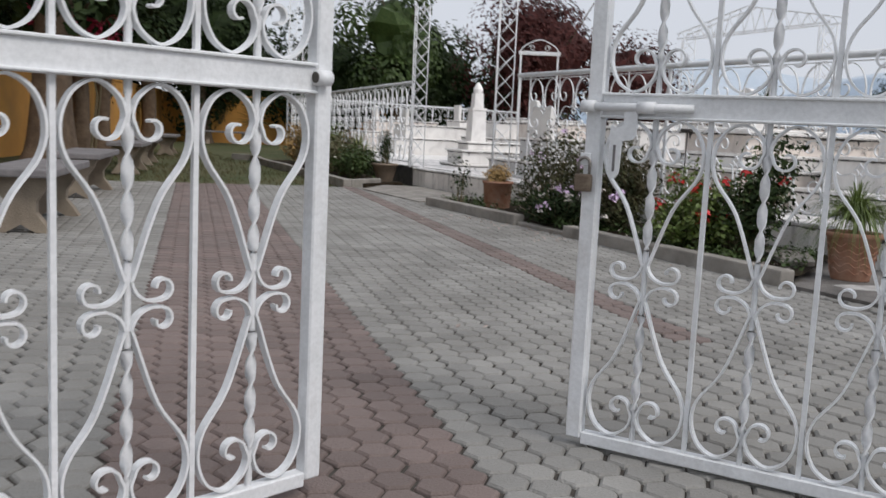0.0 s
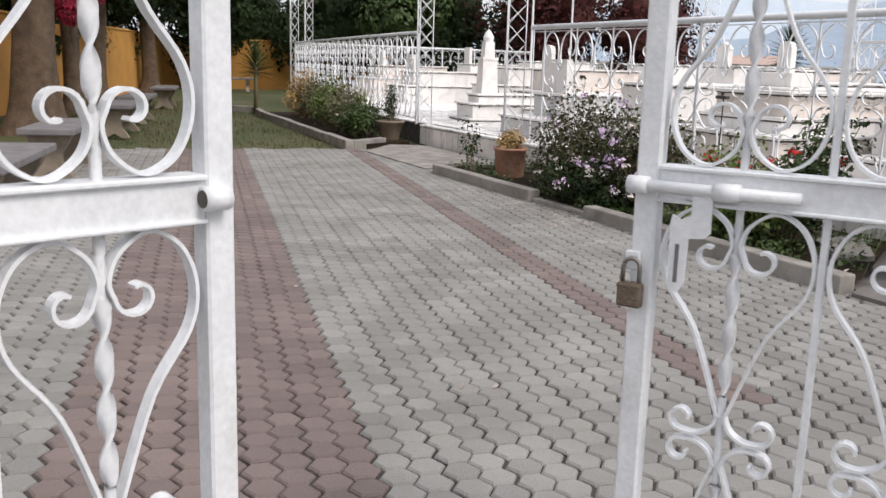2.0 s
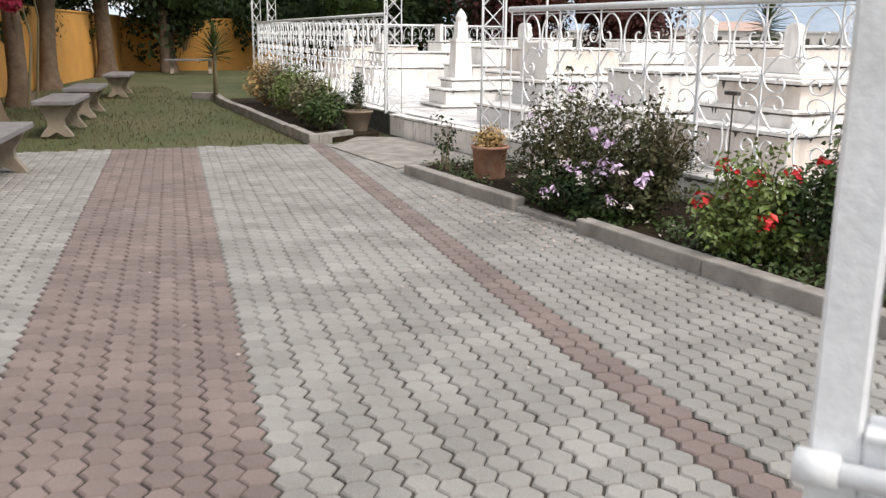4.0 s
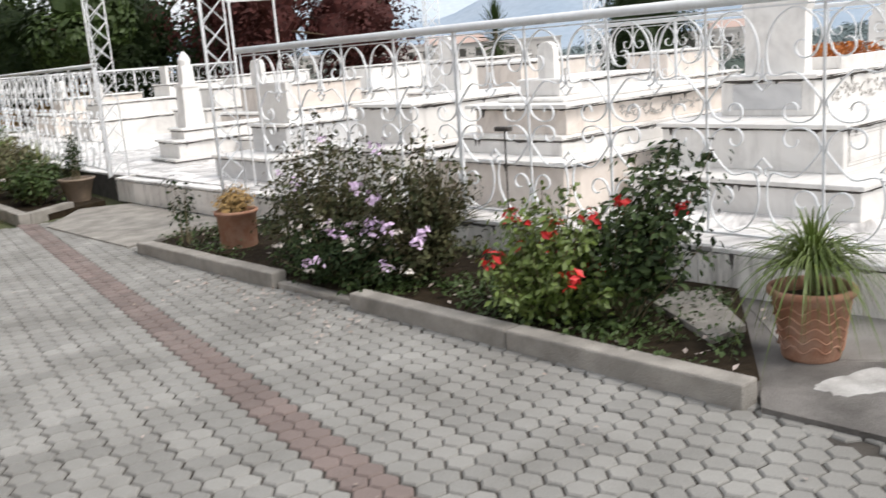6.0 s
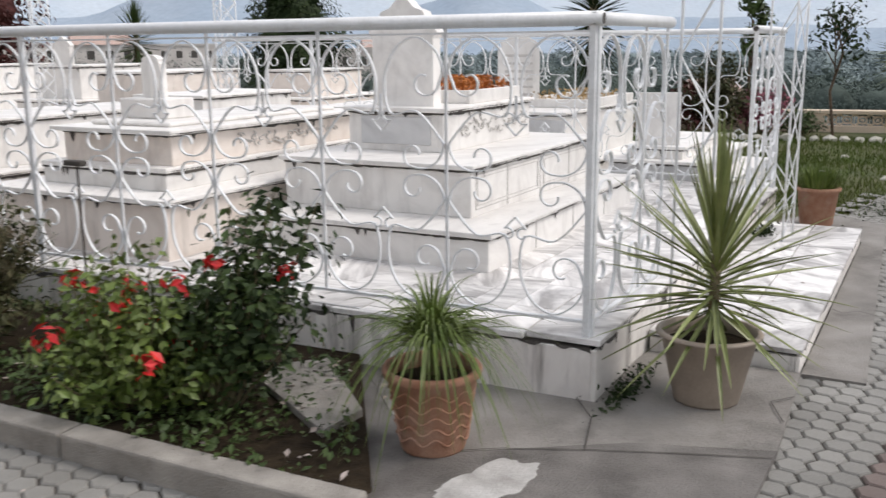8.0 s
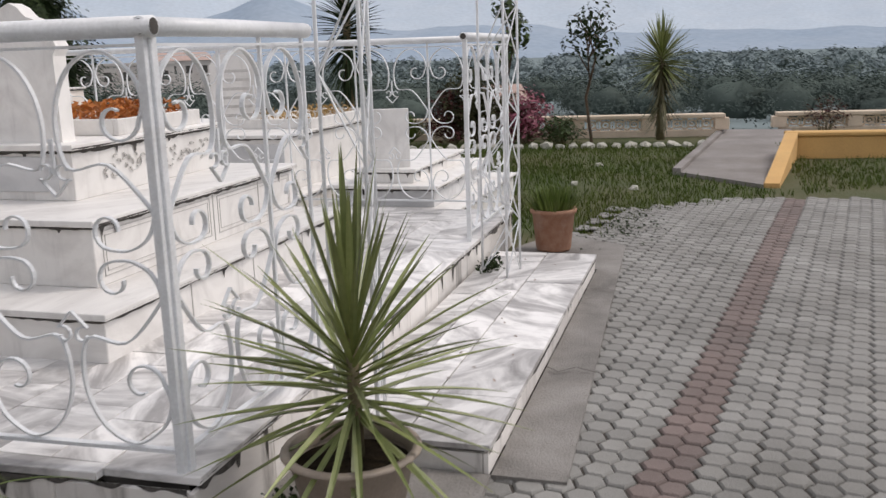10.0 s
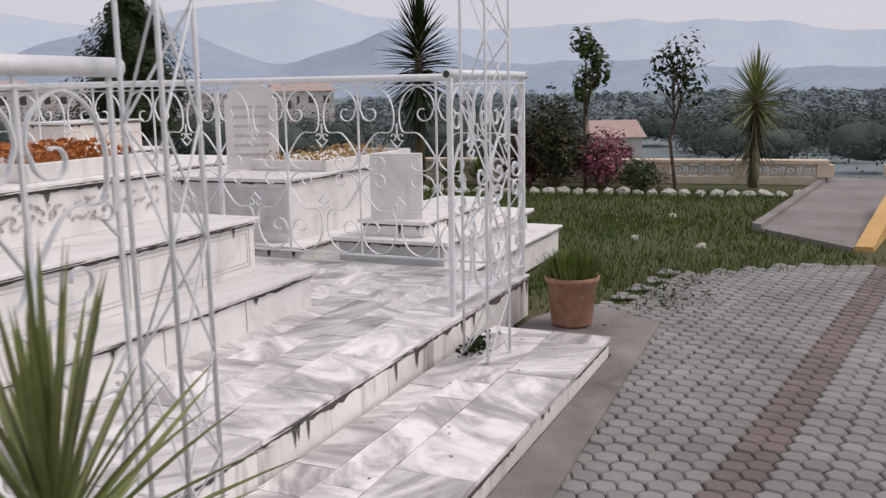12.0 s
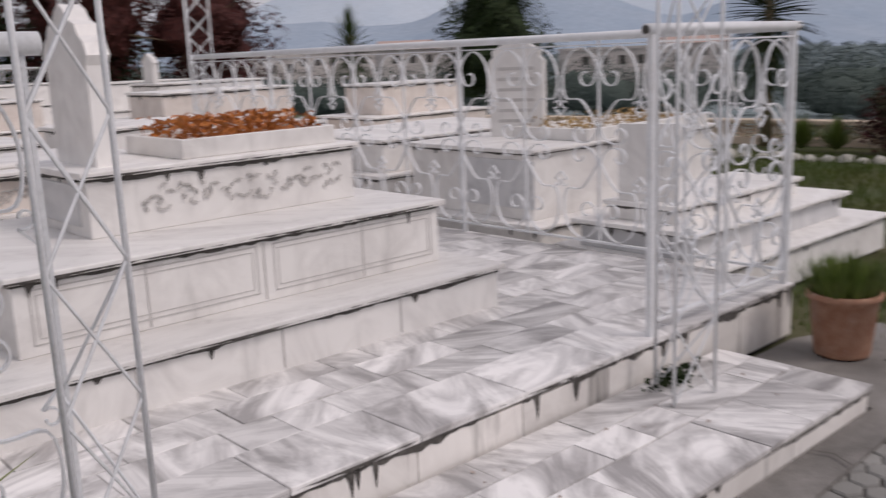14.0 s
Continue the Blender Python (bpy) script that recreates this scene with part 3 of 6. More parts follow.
# ---- ironwork: scrolls ----
def gate_strip(w, h):
    """One of a bay's four scroll bars, in its upper right quarter: half width w, half height h."""
    a = curl(w * 0.33, h - w * 0.62, w * 0.08, w * 0.23, math.radians(110), -0.8, 16)
    mid = smooth_path([a[-1], (w * 0.05, h - w * 0.45), (w * 0.16, h - w * 0.2), (w * 0.46, h - w * 0.03), (w * 0.78, h - w * 0.2), (w * 0.94, h - w * 0.6), (w * 0.86, h - w * 1.05), (w * 0.45, h * 0.5 - w * 0.1), (w * 0.09, w * 0.46), (w * 0.05, w * 0.33), (w * 0.14, w * 0.15), (w * 0.32, w * 0.05), (w * 0.5, w * 0.05)], 5)
    b = curl(w * 0.51, w * 0.23, w * 0.18, w * 0.09, math.radians(-88), 0.75, 12)
    return a + mid[1:] + b[1:]


def rail_half(w, z0, z1, side):
    """Half a railing bay, from its centre bar to its edge: two scroll bars and half a heart at the edge."""
    bm = bmesh.new()
    zc, h = (z0 + z1) / 2, (z1 - z0) / 2
    path = gate_strip(w / 2 - 0.004, h)
    for sz in (1, -1):
        strip(bm, [(side * x, zc + sz * z) for x, z in path], 0.016, 0.0065)
        z = zc + sz * h * 0.42
        hr = curl(side * (w / 2 - 0.032), z, 0.011, 0.03, (math.pi if side > 0 else 0.0), (-0.85 if side > 0 else 0.85) * sz, 10)
        strip(bm, hr + [(side * w / 2, z - sz * 0.075)], 0.013, 0.0055)
    bmesh.ops.recalc_face_normals(bm, faces=bm.faces[:])
    return bm


def railing(a, b, z0, z1, label, w=0.62, thick=0.024, posts=2):
    """Scrollwork between a pipe handrail and a flat bottom bar; bays of width w, the first centred on the start."""
    d = Vector((b[0] - a[0], b[1] - a[1]))
    L = d.length
    r = thing("railing", label, "railing", "platform railings", m=pose(a[0], a[1], 0, 0, 0, math.degrees(math.atan2(d.y, d.x))))
    bm = tube(bmesh.new(), [(-0.04, 0, z1), (L * 0.5, 0, z1 + 0.002), (L + 0.04, 0, z1)], thick, 12)
    part("handrail", bm, WHITE_PAINT, r, smooth=True)
    # dark discs paint the shaded bore of the open pipe ends
    for x0, x1 in ((-0.0415, -0.0405), (L + 0.0405, L + 0.0415)):
        part("pipe_bore_shade", tube(bmesh.new(), [(x0, 0, z1), (x1, 0, z1)], thick * 0.78, 12), GROUT, r)
    part("bottom_bar", bbox(0, L, -0.012, 0.012, z0 + 0.06, z0 + 0.072), WHITE_PAINT, r)
    part("top_bar", bbox(0, L, -0.01, 0.01, z1 - 0.052, z1 - 0.044), WHITE_PAINT, r)
    halves = {q: mesh_of("scroll_panel", rail_half(w, z0 + 0.07, z1 - 0.05, q), WHITE_PAINT) for q in (1, -1)}
    up = mesh_of("upright", bbox(-0.006, 0.006, -0.006, 0.006, z0 + 0.06, z1 - 0.01), WHITE_PAINT)
    spear = mesh_of("heart_bar", bbox(-0.005, 0.005, -0.005, 0.005, z1 - 0.4, z1 - 0.3), WHITE_PAINT)
    post = mesh_of("post", bbox(-0.014, 0.014, -0.014, 0.014, z0 - 0.01, z1 - 0.01, bevel=0.002), WHITE_PAINT)
    n = int(L / w + 0.5)
    for i in range(n + 1):
        x = w * i
        if x <= L + 0.01:
            o = new("post", post) if i % posts == 0 else new("upright", up)
            o.parent, o.location = r, (x, 0, 0)
        for q in (1, -1):
            if 0 <= x + q * w * 0.5 <= L + 0.04 and 0 <= x <= L + 0.04:
                o = new("scroll_panel", halves[q])
                o.parent, o.location = r, (x, 0, 0)
        if x + w / 2 < L:
            o = new("heart_bar", spear)
            o.parent, o.location = r, (x + w / 2, 0, 0)
    if L - w * n > 0.05 or w * n > L + 0.01:
        o = new("upright", up)
        o.parent, o.location = r, (L, 0, 0)
    return r


railing((west_x(SOUTH_Y + 0.04) + 0.03, SOUTH_Y + 0.04), (west_x(NORTH_Y) + 0.03, NORTH_Y), FLOOR_Z, RAIL_Z, "white painted wrought-iron railing with scrollwork along the platform edge", w=0.645, thick=0.029, posts=5)
railing((west_x(SOUTH_Y) + 0.05, SOUTH_Y + 0.03), (6.76, SOUTH_Y + 0.0), FLOOR_Z, RAIL_Z, "short white wrought-iron railing with scrolls beside the step", w=0.6, thick=0.027, posts=3)
railing((9.22, SOUTH_Y + 0.03), (EAST_X - 0.05, SOUTH_Y + 0.03), FLOOR_Z, RAIL_Z, "short white wrought-iron railing on the platform's front edge", w=0.59)
railing((EAST_X - 0.03, SOUTH_Y + 0.05), (EAST_X - 0.08, NORTH_Y), FLOOR_Z, RAIL_Z, "white wrought-iron railing with scrolls behind the tombs", w=0.59, posts=4)
railing((5.5, 13.6), (6.75, 26.0), FLOOR_Z, RAIL_Z, "distant white wrought-iron railing beside the lawn")
railing((6.75, 26.0), (15.0, 28.0), FLOOR_Z, RAIL_Z, "far white wrought-iron railing in front of dark trees")


def lattice_tower(x, y, z0, z1, turn, label, side=0.24, h=0.32, crossed=1):
    """A slim trussed mast: three rods with crossing braces on each face."""
    t = thing("lattice_mast", label, "lattice mast", "lattice masts", m=pose(x, y, 0, 0, 0, turn))
    r = side / math.sqrt(3)
    leg = mesh_of("rod", tube(bmesh.new(), [(0, 0, z0), (0, 0, z1)], 0.0078, 7), WHITE_PAINT, True)
    n = max(2, round((z1 - z0) / h))
    h = (z1 - z0) / n
    one = mesh_of("brace", tube(bmesh.new(), [(-side / 2, 0, 0), (side / 2, 0, h)], 0.0045, 5), WHITE_PAINT)
    two = mesh_of("brace", tube(bmesh.new(), [(side / 2, 0, 0), (-side / 2, 0, h)], 0.0045, 5), WHITE_PAINT)
    for k in range(3):
        a = radians(90 + 120 * k)
        o = new("rod", leg)
        o.parent, o.location = t, (r * math.cos(a), r * math.sin(a), 0)
        b = radians(30 + 120 * k)
        for i in range(n):
            o = new("brace", one if (i + k) % 2 else two)
            o.parent = t
            o.matrix_basis = pose(0.5 * r * math.cos(b), 0.5 * r * math.sin(b), z0 + h * i, 0, 0, math.degrees(b) + 90)
            if k >= 3 - crossed:
                o = new("brace", two if (i + k) % 2 else one)
                o.parent = t
                o.matrix_basis = pose(0.5 * r * math.cos(b), 0.5 * r * math.sin(b), z0 + h * i, 0, 0, math.degrees(b) + 90)
    return t


MAST = "slim white lattice mast "
lattice_tower(6.745, 4.08, STEP_Z, 2.72, 12, MAST + "standing on the marble step", side=0.2)
lattice_tower(9.08, 4.05, STEP_Z, 2.72, -8, MAST + "at the step's weedy far end")
lattice_tower(5.45, NORTH_Y + 0.15, FLOOR_Z, 2.72, 0, MAST + "at the end of the long railing", h=0.22, crossed=3)
lattice_tower(5.52, 13.45, FLOOR_Z, 2.72, 0, MAST + "beside the platform opening", h=0.22, crossed=3)
lattice_tower(10.3, NORTH_Y - 0.2, FLOOR_Z, 2.6, 0, MAST + "behind the tombs", h=0.22, crossed=3)
lattice_tower(10.3, 13.2, FLOOR_Z, 2.6, 0, MAST + "behind the tombs", h=0.22, crossed=3)
lattice_tower(6.65, 25.8, FLOOR_Z, 4.6, 10, MAST + "at the distant railing corner", h=0.3, crossed=3)
lattice_tower(7.15, 26.2, FLOOR_Z, 4.6, 10, MAST + "at the distant railing corner", h=0.3, crossed=3)
truss = thing("gable_truss", "white gabled lattice truss spanning two masts", "truss", m=pose(10.3, 0, 0))
for dx in (-0.1, 0.1):
    for pts in (((dx, 10.0, 2.6), (dx, 13.35, 2.6)), ((dx, 10.0, 2.68), (dx, 11.68, 2.98)), ((dx, 11.68, 2.98), (dx, 13.35, 2.68))):
        part("chord", tube(bmesh.new(), pts, 0.012, 6), WHITE_PAINT, truss)
    for k in range(14):
        y = 10.05 + 0.236 * k
        top = 2.98 - 0.179 * abs(y + 0.118 - 11.68)
        part("brace", tube(bmesh.new(), [(dx, y, 2.6), (dx, y + 0.118, top)], 0.006, 4), WHITE_PAINT, truss)
        part("brace", tube(bmesh.new(), [(dx, y + 0.118, top), (dx, y + 0.236, 2.6)], 0.006, 4), WHITE_PAINT, truss)


# ---- tombs ----
def slab_tier(parent, x0, x1, y0, y1, z0, z1, body, top, lip=0.03, tk=0.03, name="tier"):
    """A tomb's tier: a clad body and a thin cover slab that oversails it."""
    part(name, bbox(x0, x1, y0, y1, z0, z1 - tk - 0.012, bevel=0.004), body, parent)
    part("mortar_bed", bbox(x0 - 0.004, x1 + 0.004, y0 - 0.004, y1 + 0.004, z1 - tk - 0.012, z1 - tk), GROUT, parent)
    part("cover_slab", bbox(x0 - lip, x1 + lip, y0 - lip, y1 + lip, z1 - tk, z1, bevel=0.006, seg=2), top, parent)
    # dirt plus the shade under the lip, drawn as thin dark sheets
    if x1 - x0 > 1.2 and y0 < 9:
        grime_and_shade(parent, (x0, y0 - 0.003), (x1, y0 - 0.003), z1 - tk - 0.01, x0 + z1, 0.012, 3, 0.07)
        grime_and_shade(parent, (x0 - 0.003, y1), (x0 - 0.003, y0), z1 - tk - 0.01, y0 + z1, 0.012, 2, 0.07)
        # dirt and painted shade along the dark edge of the cover slab's bedding
        grime_and_shade(parent, (x0 - lip, y0 - lip), (x1 + lip, y0 - lip), z1 - tk + 0.012, x1 + z1, 0.008)


def headstone(parent, w, h, thick, m, style="ogee", material=None, lines=0):
    """An upright carved stone; style sets its outline."""
    if style == "ogee":
        half = [(w / 2, 0), (w / 2, h * 0.62), (w * 0.56, h * 0.68), (w * 0.5, h * 0.76), (w * 0.4, h * 0.8), (w * 0.34, h * 0.87), (w * 0.2, h * 0.9), (w * 0.1, h * 0.97), (0, h)]
    elif style == "slab":
        half = [(w / 2, 0), (w / 2, h), (0, h)]
    else:
        half = [(w / 2, 0), (w / 2, h * 0.8), (w * 0.42, h * 0.84), (w * 0.44, h * 0.9), (w * 0.25, h * 0.97), (0, h)]
    out = half + [(-x, z) for x, z in half[-2::-1]]
    bm = bmesh.new()
    fr = [bm.verts.new((x, -thick / 2, z)) for x, z in out]
    bk = [bm.verts.new((x, thick / 2, z)) for x, z in out]
    bm.faces.new(fr)
    bm.faces.new(bk[::-1])
    for i in range(len(out)):
        j = (i + 1) % len(out)
        bm.faces.new((fr[i], bk[i], bk[j], fr[j]))
    bmesh.ops.recalc_face_normals(bm, faces=bm.faces[:])
    hs = part("headstone", bm, material or MARBLE, parent, m=m)
    for i in range(lines):
        z = h * (0.72 - 0.11 * i)
        part("inscription", bbox(-w * 0.34, w * 0.34, -thick / 2 - 0.004, -thick / 2 + 0.002, z - h * 0.018, z + h * 0.018, bevel=0.002), LETTER, hs)
    return hs


def carving(parent, x0, x1, y, z, h, seed=2):
    """Unreadable carved strokes in low relief on a front face."""
    rng = random.Random(seed)
    bm = bmesh.new()
    x = x0
    while x < x1:
        r, a0, sw = rng.uniform(0.012, 0.035), rng.uniform(0, 6.28), rng.uniform(1.2, 4.0)
        cx, cz = x, z + rng.uniform(-0.4, 0.4) * h
        strip(bm, [(cx + r * math.cos(a0 + sw * t), cz + 0.7 * r * math.sin(a0 + sw * t)) for t in (0, 0.25, 0.5, 0.75, 1)], 0.008, 0.007)
        x += rng.uniform(0.012, 0.03)
    tagged(part("inscription", bm, LETTER, parent, "worn unreadable carved lettering", m=pose(0, y, 0)), kind="stuff")


# large stepped tomb by the entrance
tomb = thing("stepped_tomb", "large three-tiered white marble tomb with a carved headstone and orange flowers", "tomb", "marble tombs")
slab_tier(tomb, 6.65, 9.17, 5.16, 6.82, FLOOR_Z - 0.02, 0.495, MARBLE, MARBLE)
slab_tier(tomb, 7.0, 9.04, 5.44, 6.78, 0.495, 0.805, MARBLE, MARBLE)
slab_tier(tomb, 7.48, 8.86, 5.88, 6.6, 0.805, 1.09, MARBLE, MARBLE)
carving(tomb, 7.7, 8.78, 5.872, 0.94, 0.13)
for px0, px1 in ((7.06, 8.0), (8.08, 8.99)):
    bm = bmesh.new()
    for q, wd in ((0.0, 0.005), (0.022, 0.003)):
        a0, a1, c0, c1 = px0 + q, px1 - q, 0.535 + q, 0.745 - q
        for bx in ((a0, a1, c0, c0 + wd), (a0, a1, c1 - wd, c1), (a0, a0 + wd, c0, c1), (a1 - wd, a1, c0, c1)):
            box(bm, bx[0], bx[1], 5.437, 5.441, bx[2], bx[3])
    part("engraved_border", bm, LETTER, tomb, "grey engraved double border")
for k in range(3):
    part("panel_joint", bbox(7.5 + 0.53 * k, 7.506 + 0.53 * k, 5.436, 5.442, 0.505, 0.76), LETTER, tomb)
    part("panel_joint", bbox(7.3 + 0.62 * k, 7.306 + 0.62 * k, 5.156, 5.162, 0.29, 0.45), LETTER, tomb)
part("side_panel", bbox(7.472, 7.48, 5.97, 6.5, 0.85, 1.03, bevel=0.003), MARBLE_GREY, tomb)
bm = bmesh.new()
for x0, x1, y0, y1 in ((7.95, 8.8, 5.93, 5.96), (7.95, 8.8, 6.5, 6.53), (7.95, 7.98, 5.96, 6.5), (8.77, 8.8, 5.96, 6.5)):
    box(bm, x0, x1, y0, y1, 1.09, 1.18, bevel=0.004)
part("planter", bm, MARBLE, tomb)
headstone(tomb, 0.46, 0.7, 0.1, pose(7.64, 6.24, 1.09, 0, 0, -90), "ogee")
rng = random.Random(9)
lv = [((rng.uniform(8.0, 8.75), rng.uniform(5.98, 6.48), rng.uniform(1.12, 1.26)), rng.uniform(0.03, 0.06), (rng.gauss(0, 1), rng.gauss(0, 1), 1)) for _ in range(900)]
fl = thing("grave_flowers", "dry orange flowers filling the tomb's planter", "flowers")
leaf_cloud("blossom", lv, mat("petal_orange", (0.5, 0.16, 0.02), (0.36, 0.12, 0.03), 20, 0.7, 0, 0, per=0.5, island=True), fl)

# second tomb, warm marble, close behind the railing
t2 = thing("chest_tomb", "broad pinkish marble chest tomb with grey lower tier", "tomb", "marble tombs")
slab_tier(t2, 6.08, 8.9, 6.92, 8.42, FLOOR_Z - 0.02, 0.64, MARBLE_WARM, MARBLE, 0.05)
slab_tier(t2, 6.3, 8.5, 7.12, 8.2, 0.64, 0.78, MARBLE, MARBLE, 0.01)
slab_tier(t2, 6.4, 8.4, 7.16, 8.1, 0.78, 1.0, MARBLE_WARM, MARBLE, 0.06)
part("cover_slab", bbox(6.52, 8.28, 7.28, 7.98, 1.0, 1.03, bevel=0.01), MARBLE, t2)
part("headstone_base", bbox(6.72, 6.98, 7.5, 7.92, 1.03, 1.16, bevel=0.008), MARBLE, t2)
carving(t2, 7.0, 8.1, 7.152, 0.88, 0.08, 5)
headstone(t2, 0.17, 0.28, 0.06, pose(6.85, 7.72, 1.16, 0, 0, -90), "scallop")


def simple_tomb(x, y, w, d, tiers, label, style="scallop", hw=0.4, hh=0.6, body=None, turn=0.0, lines=0, hx=None):
    """A stepped grave of width w (east-west) and depth d, its headstone at the west end."""
    t = thing("tomb", label, "tomb", "marble tombs", m=pose(x, y, 0, 0, 0, turn))
    z = FLOOR_Z - 0.02
    k = 0
    for h, inset in tiers:
        slab_tier(t, inset, w - inset, inset * 0.7, d - inset * 0.7, z, z + h, body or MARBLE, MARBLE)
        z += h
        k = inset
    if hh:
        headstone(t, hw, hh, 0.08, pose(hx if hx is not None else k + 0.12, d / 2, z, 0, 0, -90), style, lines=lines)
    return t


simple_tomb(6.15, 8.75, 2.5, 1.25, ((0.4, 0.0), (0.35, 0.3)), "white marble tomb with carved side panels behind the railing", "ogee", 0.36, 0.0)
simple_tomb(6.05, 10.75, 2.3, 1.2, ((0.26, 0.0), (0.3, 0.35)), "white marble tomb with a grey-veined headstone plaque", "slab", 0.62, 0.42, MARBLE_GREY)
simple_tomb(7.4, 12.6, 2.6, 1.3, ((0.25, 0.0), (0.2, 0.3)), "low white marble tomb by the platform opening", "scallop", 0.4, 0)
simple_tomb(8.5, 8.9, 1.7, 1.1, ((0.4, 0.0), (0.4, 0.2)), "white marble tomb with stacked tiers", "scallop", 0.4, 0)
for i, (x, y, w, d, a, b) in enumerate(((8.6, 15.4, 2.4, 1.3, 0.45, 0.4), (8.8, 17.6, 2.4, 1.3, 0.5, 0.35), (7.6, 19.8, 2.2, 1.2, 0.4, 0.3), (10.4, 11.6, 2.3, 1.3, 0.5, 0.45), (11.6, 14.2, 2.3, 1.3, 0.5, 0.5), (11.8, 17.0, 2.3, 1.3, 0.55, 0.45), (7.8, 22.4, 2.3, 1.3, 0.5, 0.3), (10.9, 20.4, 2.3, 1.3, 0.6, 0.4), (10.6, 23.4, 2.3, 1.3, 0.5, 0.4), (13.2, 11.2, 2.0, 1.2, 0.5, 0.4))):
    simple_tomb(x, y, w, d, ((a, 0.0), (b, 0.3)), "white marble tomb with a cover slab and upright headstone", ("scallop", "ogee", "slab")[i % 3], 0.34, (0.42, 0.0, 0.36, 0.0)[i % 4], MARBLE if i % 3 else MARBLE_WARM)

simple_tomb(10.62, 7.9, 2.3, 1.5, ((0.3, 0.0), (0.28, 0.12)), "plain white marble chest tomb behind the scrolled railing", "scallop", 0.4, 0)

# obelisk grave
ob = thing("obelisk_grave", "white marble obelisk headstone on a stepped plinth", "tomb", "marble tombs", m=pose(6.95, 14.3, 0, 0, 0, -4))
slab_tier(ob, -0.45, 0.5, -0.45, 0.45, FLOOR_Z - 0.02, 0.33, MARBLE, MARBLE, 0.02)
slab_tier(ob, -0.36, 1.9, -0.36, 0.36, 0.33, 0.56, MARBLE, MARBLE, 0.04)
slab_tier(ob, -0.22, 1.6, -0.24, 0.24, 0.56, 0.7, MARBLE, MARBLE, 0.03)
bm = bmesh.new()
for z0, z1, a, b in ((0.7, 1.22, 0.135, 0.115), (1.22, 1.26, 0.13, 0.13), (1.26, 1.5, 0.085, 0.075)):
    g = bmesh.ops.create_cube(bm, size=1.0)["verts"]
    for v in g:
        r = b if v.co.z > 0 else a
        v.co = Vector((math.copysign(r, v.co.x), math.copysign(r, v.co.y), z1 if v.co.z > 0 else z0))
lathe(bm, [(0.075, 1.5), (0.085, 1.57), (0.05, 1.64), (0.005, 1.69)], 10)
part("obelisk", bm, MARBLE, ob)

# graves east of the back railing
g4 = thing("chest_tomb", "white marble chest tomb with an inscribed scalloped headstone", "tomb", "marble tombs")
slab_tier(g4, 10.6, 13.1, 6.15, 7.75, 0.0, 0.34, MARBLE, MARBLE)
slab_tier(g4, 10.72, 13.0, 6.32, 7.6, 0.34, 0.84, MARBLE, MARBLE, 0.04)
part("side_panel", bbox(10.712, 10.72, 6.3, 7.05, 0.42, 0.76, bevel=0.003), MARBLE_GREY, g4)
headstone(g4, 0.44, 0.74, 0.1, pose(11.45, 7.12, 0.84, 0, 0, -62), "scallop", lines=6)
bm = bmesh.new()
for x0, x1, y0, y1 in ((11.3, 12.9, 6.3, 6.34), (11.3, 12.9, 7.0, 7.04), (11.3, 11.34, 6.34, 7.0), (12.86, 12.9, 6.34, 7.0)):
    box(bm, x0, x1, y0, y1, 0.84, 0.93, bevel=0.004)
part("planter", bm, MARBLE, g4)
lv = [((rng.uniform(11.35, 12.85), rng.uniform(6.36, 6.98), rng.uniform(0.86, 1.0)), rng.uniform(0.03, 0.06), (rng.gauss(0, 1), rng.gauss(0, 1), 1)) for _ in range(500)]
f2 = thing("grave_grass", "straw-coloured dry grass in the tomb's planter", "grass")
leaf_cloud("blades", lv, LEAF_DRY, f2)
g5 = thing("low_grave", "low stepped white marble grave with a small plain headstone", "tomb", "marble tombs")
slab_tier(g5, 10.56, 12.75, 4.75, 5.95, 0.0, 0.26, MARBLE, MARBLE)
slab_tier(g5, 10.6, 12.45, 4.95, 5.8, 0.26, 0.44, MARBLE_GREY, MARBLE, 0.05)
slab_tier(g5, 10.7, 12.2, 5.15, 5.65, 0.44, 0.56, MARBLE, MARBLE, 0.03)
headstone(g5, 0.38, 0.48, 0.07, pose(10.78, 5.4, 0.56, 0, 0, -72), "slab", MARBLE)

# ---- platform floor tiles ----
edge_course(platform, (west_x(13.4), 13.4), (west_x(SOUTH_Y), SOUTH_Y + 0.302), FLOOR_Z - 0.004, 0.5, 0.12)
edge_course(platform, (west_x(SOUTH_Y) + 0.0, SOUTH_Y), (EAST_X, SOUTH_Y + 0.03), FLOOR_Z, 0.5, 0.3)
# drip stains, with shade below the lips painted into the same strips
grime_and_shade(platform, (west_x(SOUTH_Y), SOUTH_Y - 0.021), (EAST_X, SOUTH_Y + 0.009), FLOOR_Z - 0.028, 3.3, 0.026, 15, 0.16)
grime_and_shade(platform, (west_x(SOUTH_Y), SOUTH_Y - 0.031), (EAST_X, SOUTH_Y - 0.001), FLOOR_Z - 0.012, 8.3, 0.012)
grime_and_shade(platform, (west_x(10.0) - 0.021, 10.0), (west_x(SOUTH_Y) - 0.021, SOUTH_Y), FLOOR_Z - 0.03, 4.4, 0.026, 14, 0.14)
grime_and_shade(platform, (EAST_X + 0.04, SOUTH_Y + 0.03), (EAST_X + 0.05, 6.0), FLOOR_Z - 0.03, 5.4, 0.03, 6, 0.16)
grime_and_shade(step, (6.55, 3.549), (9.67, 3.549), STEP_Z - 0.03, 6.1, 0.014, 5, 0.06)
tile_field(platform, 5.83, EAST_X - 0.02, 4.575, 5.4, FLOOR_Z, 0.42, 0.21, MARBLE_TILE)
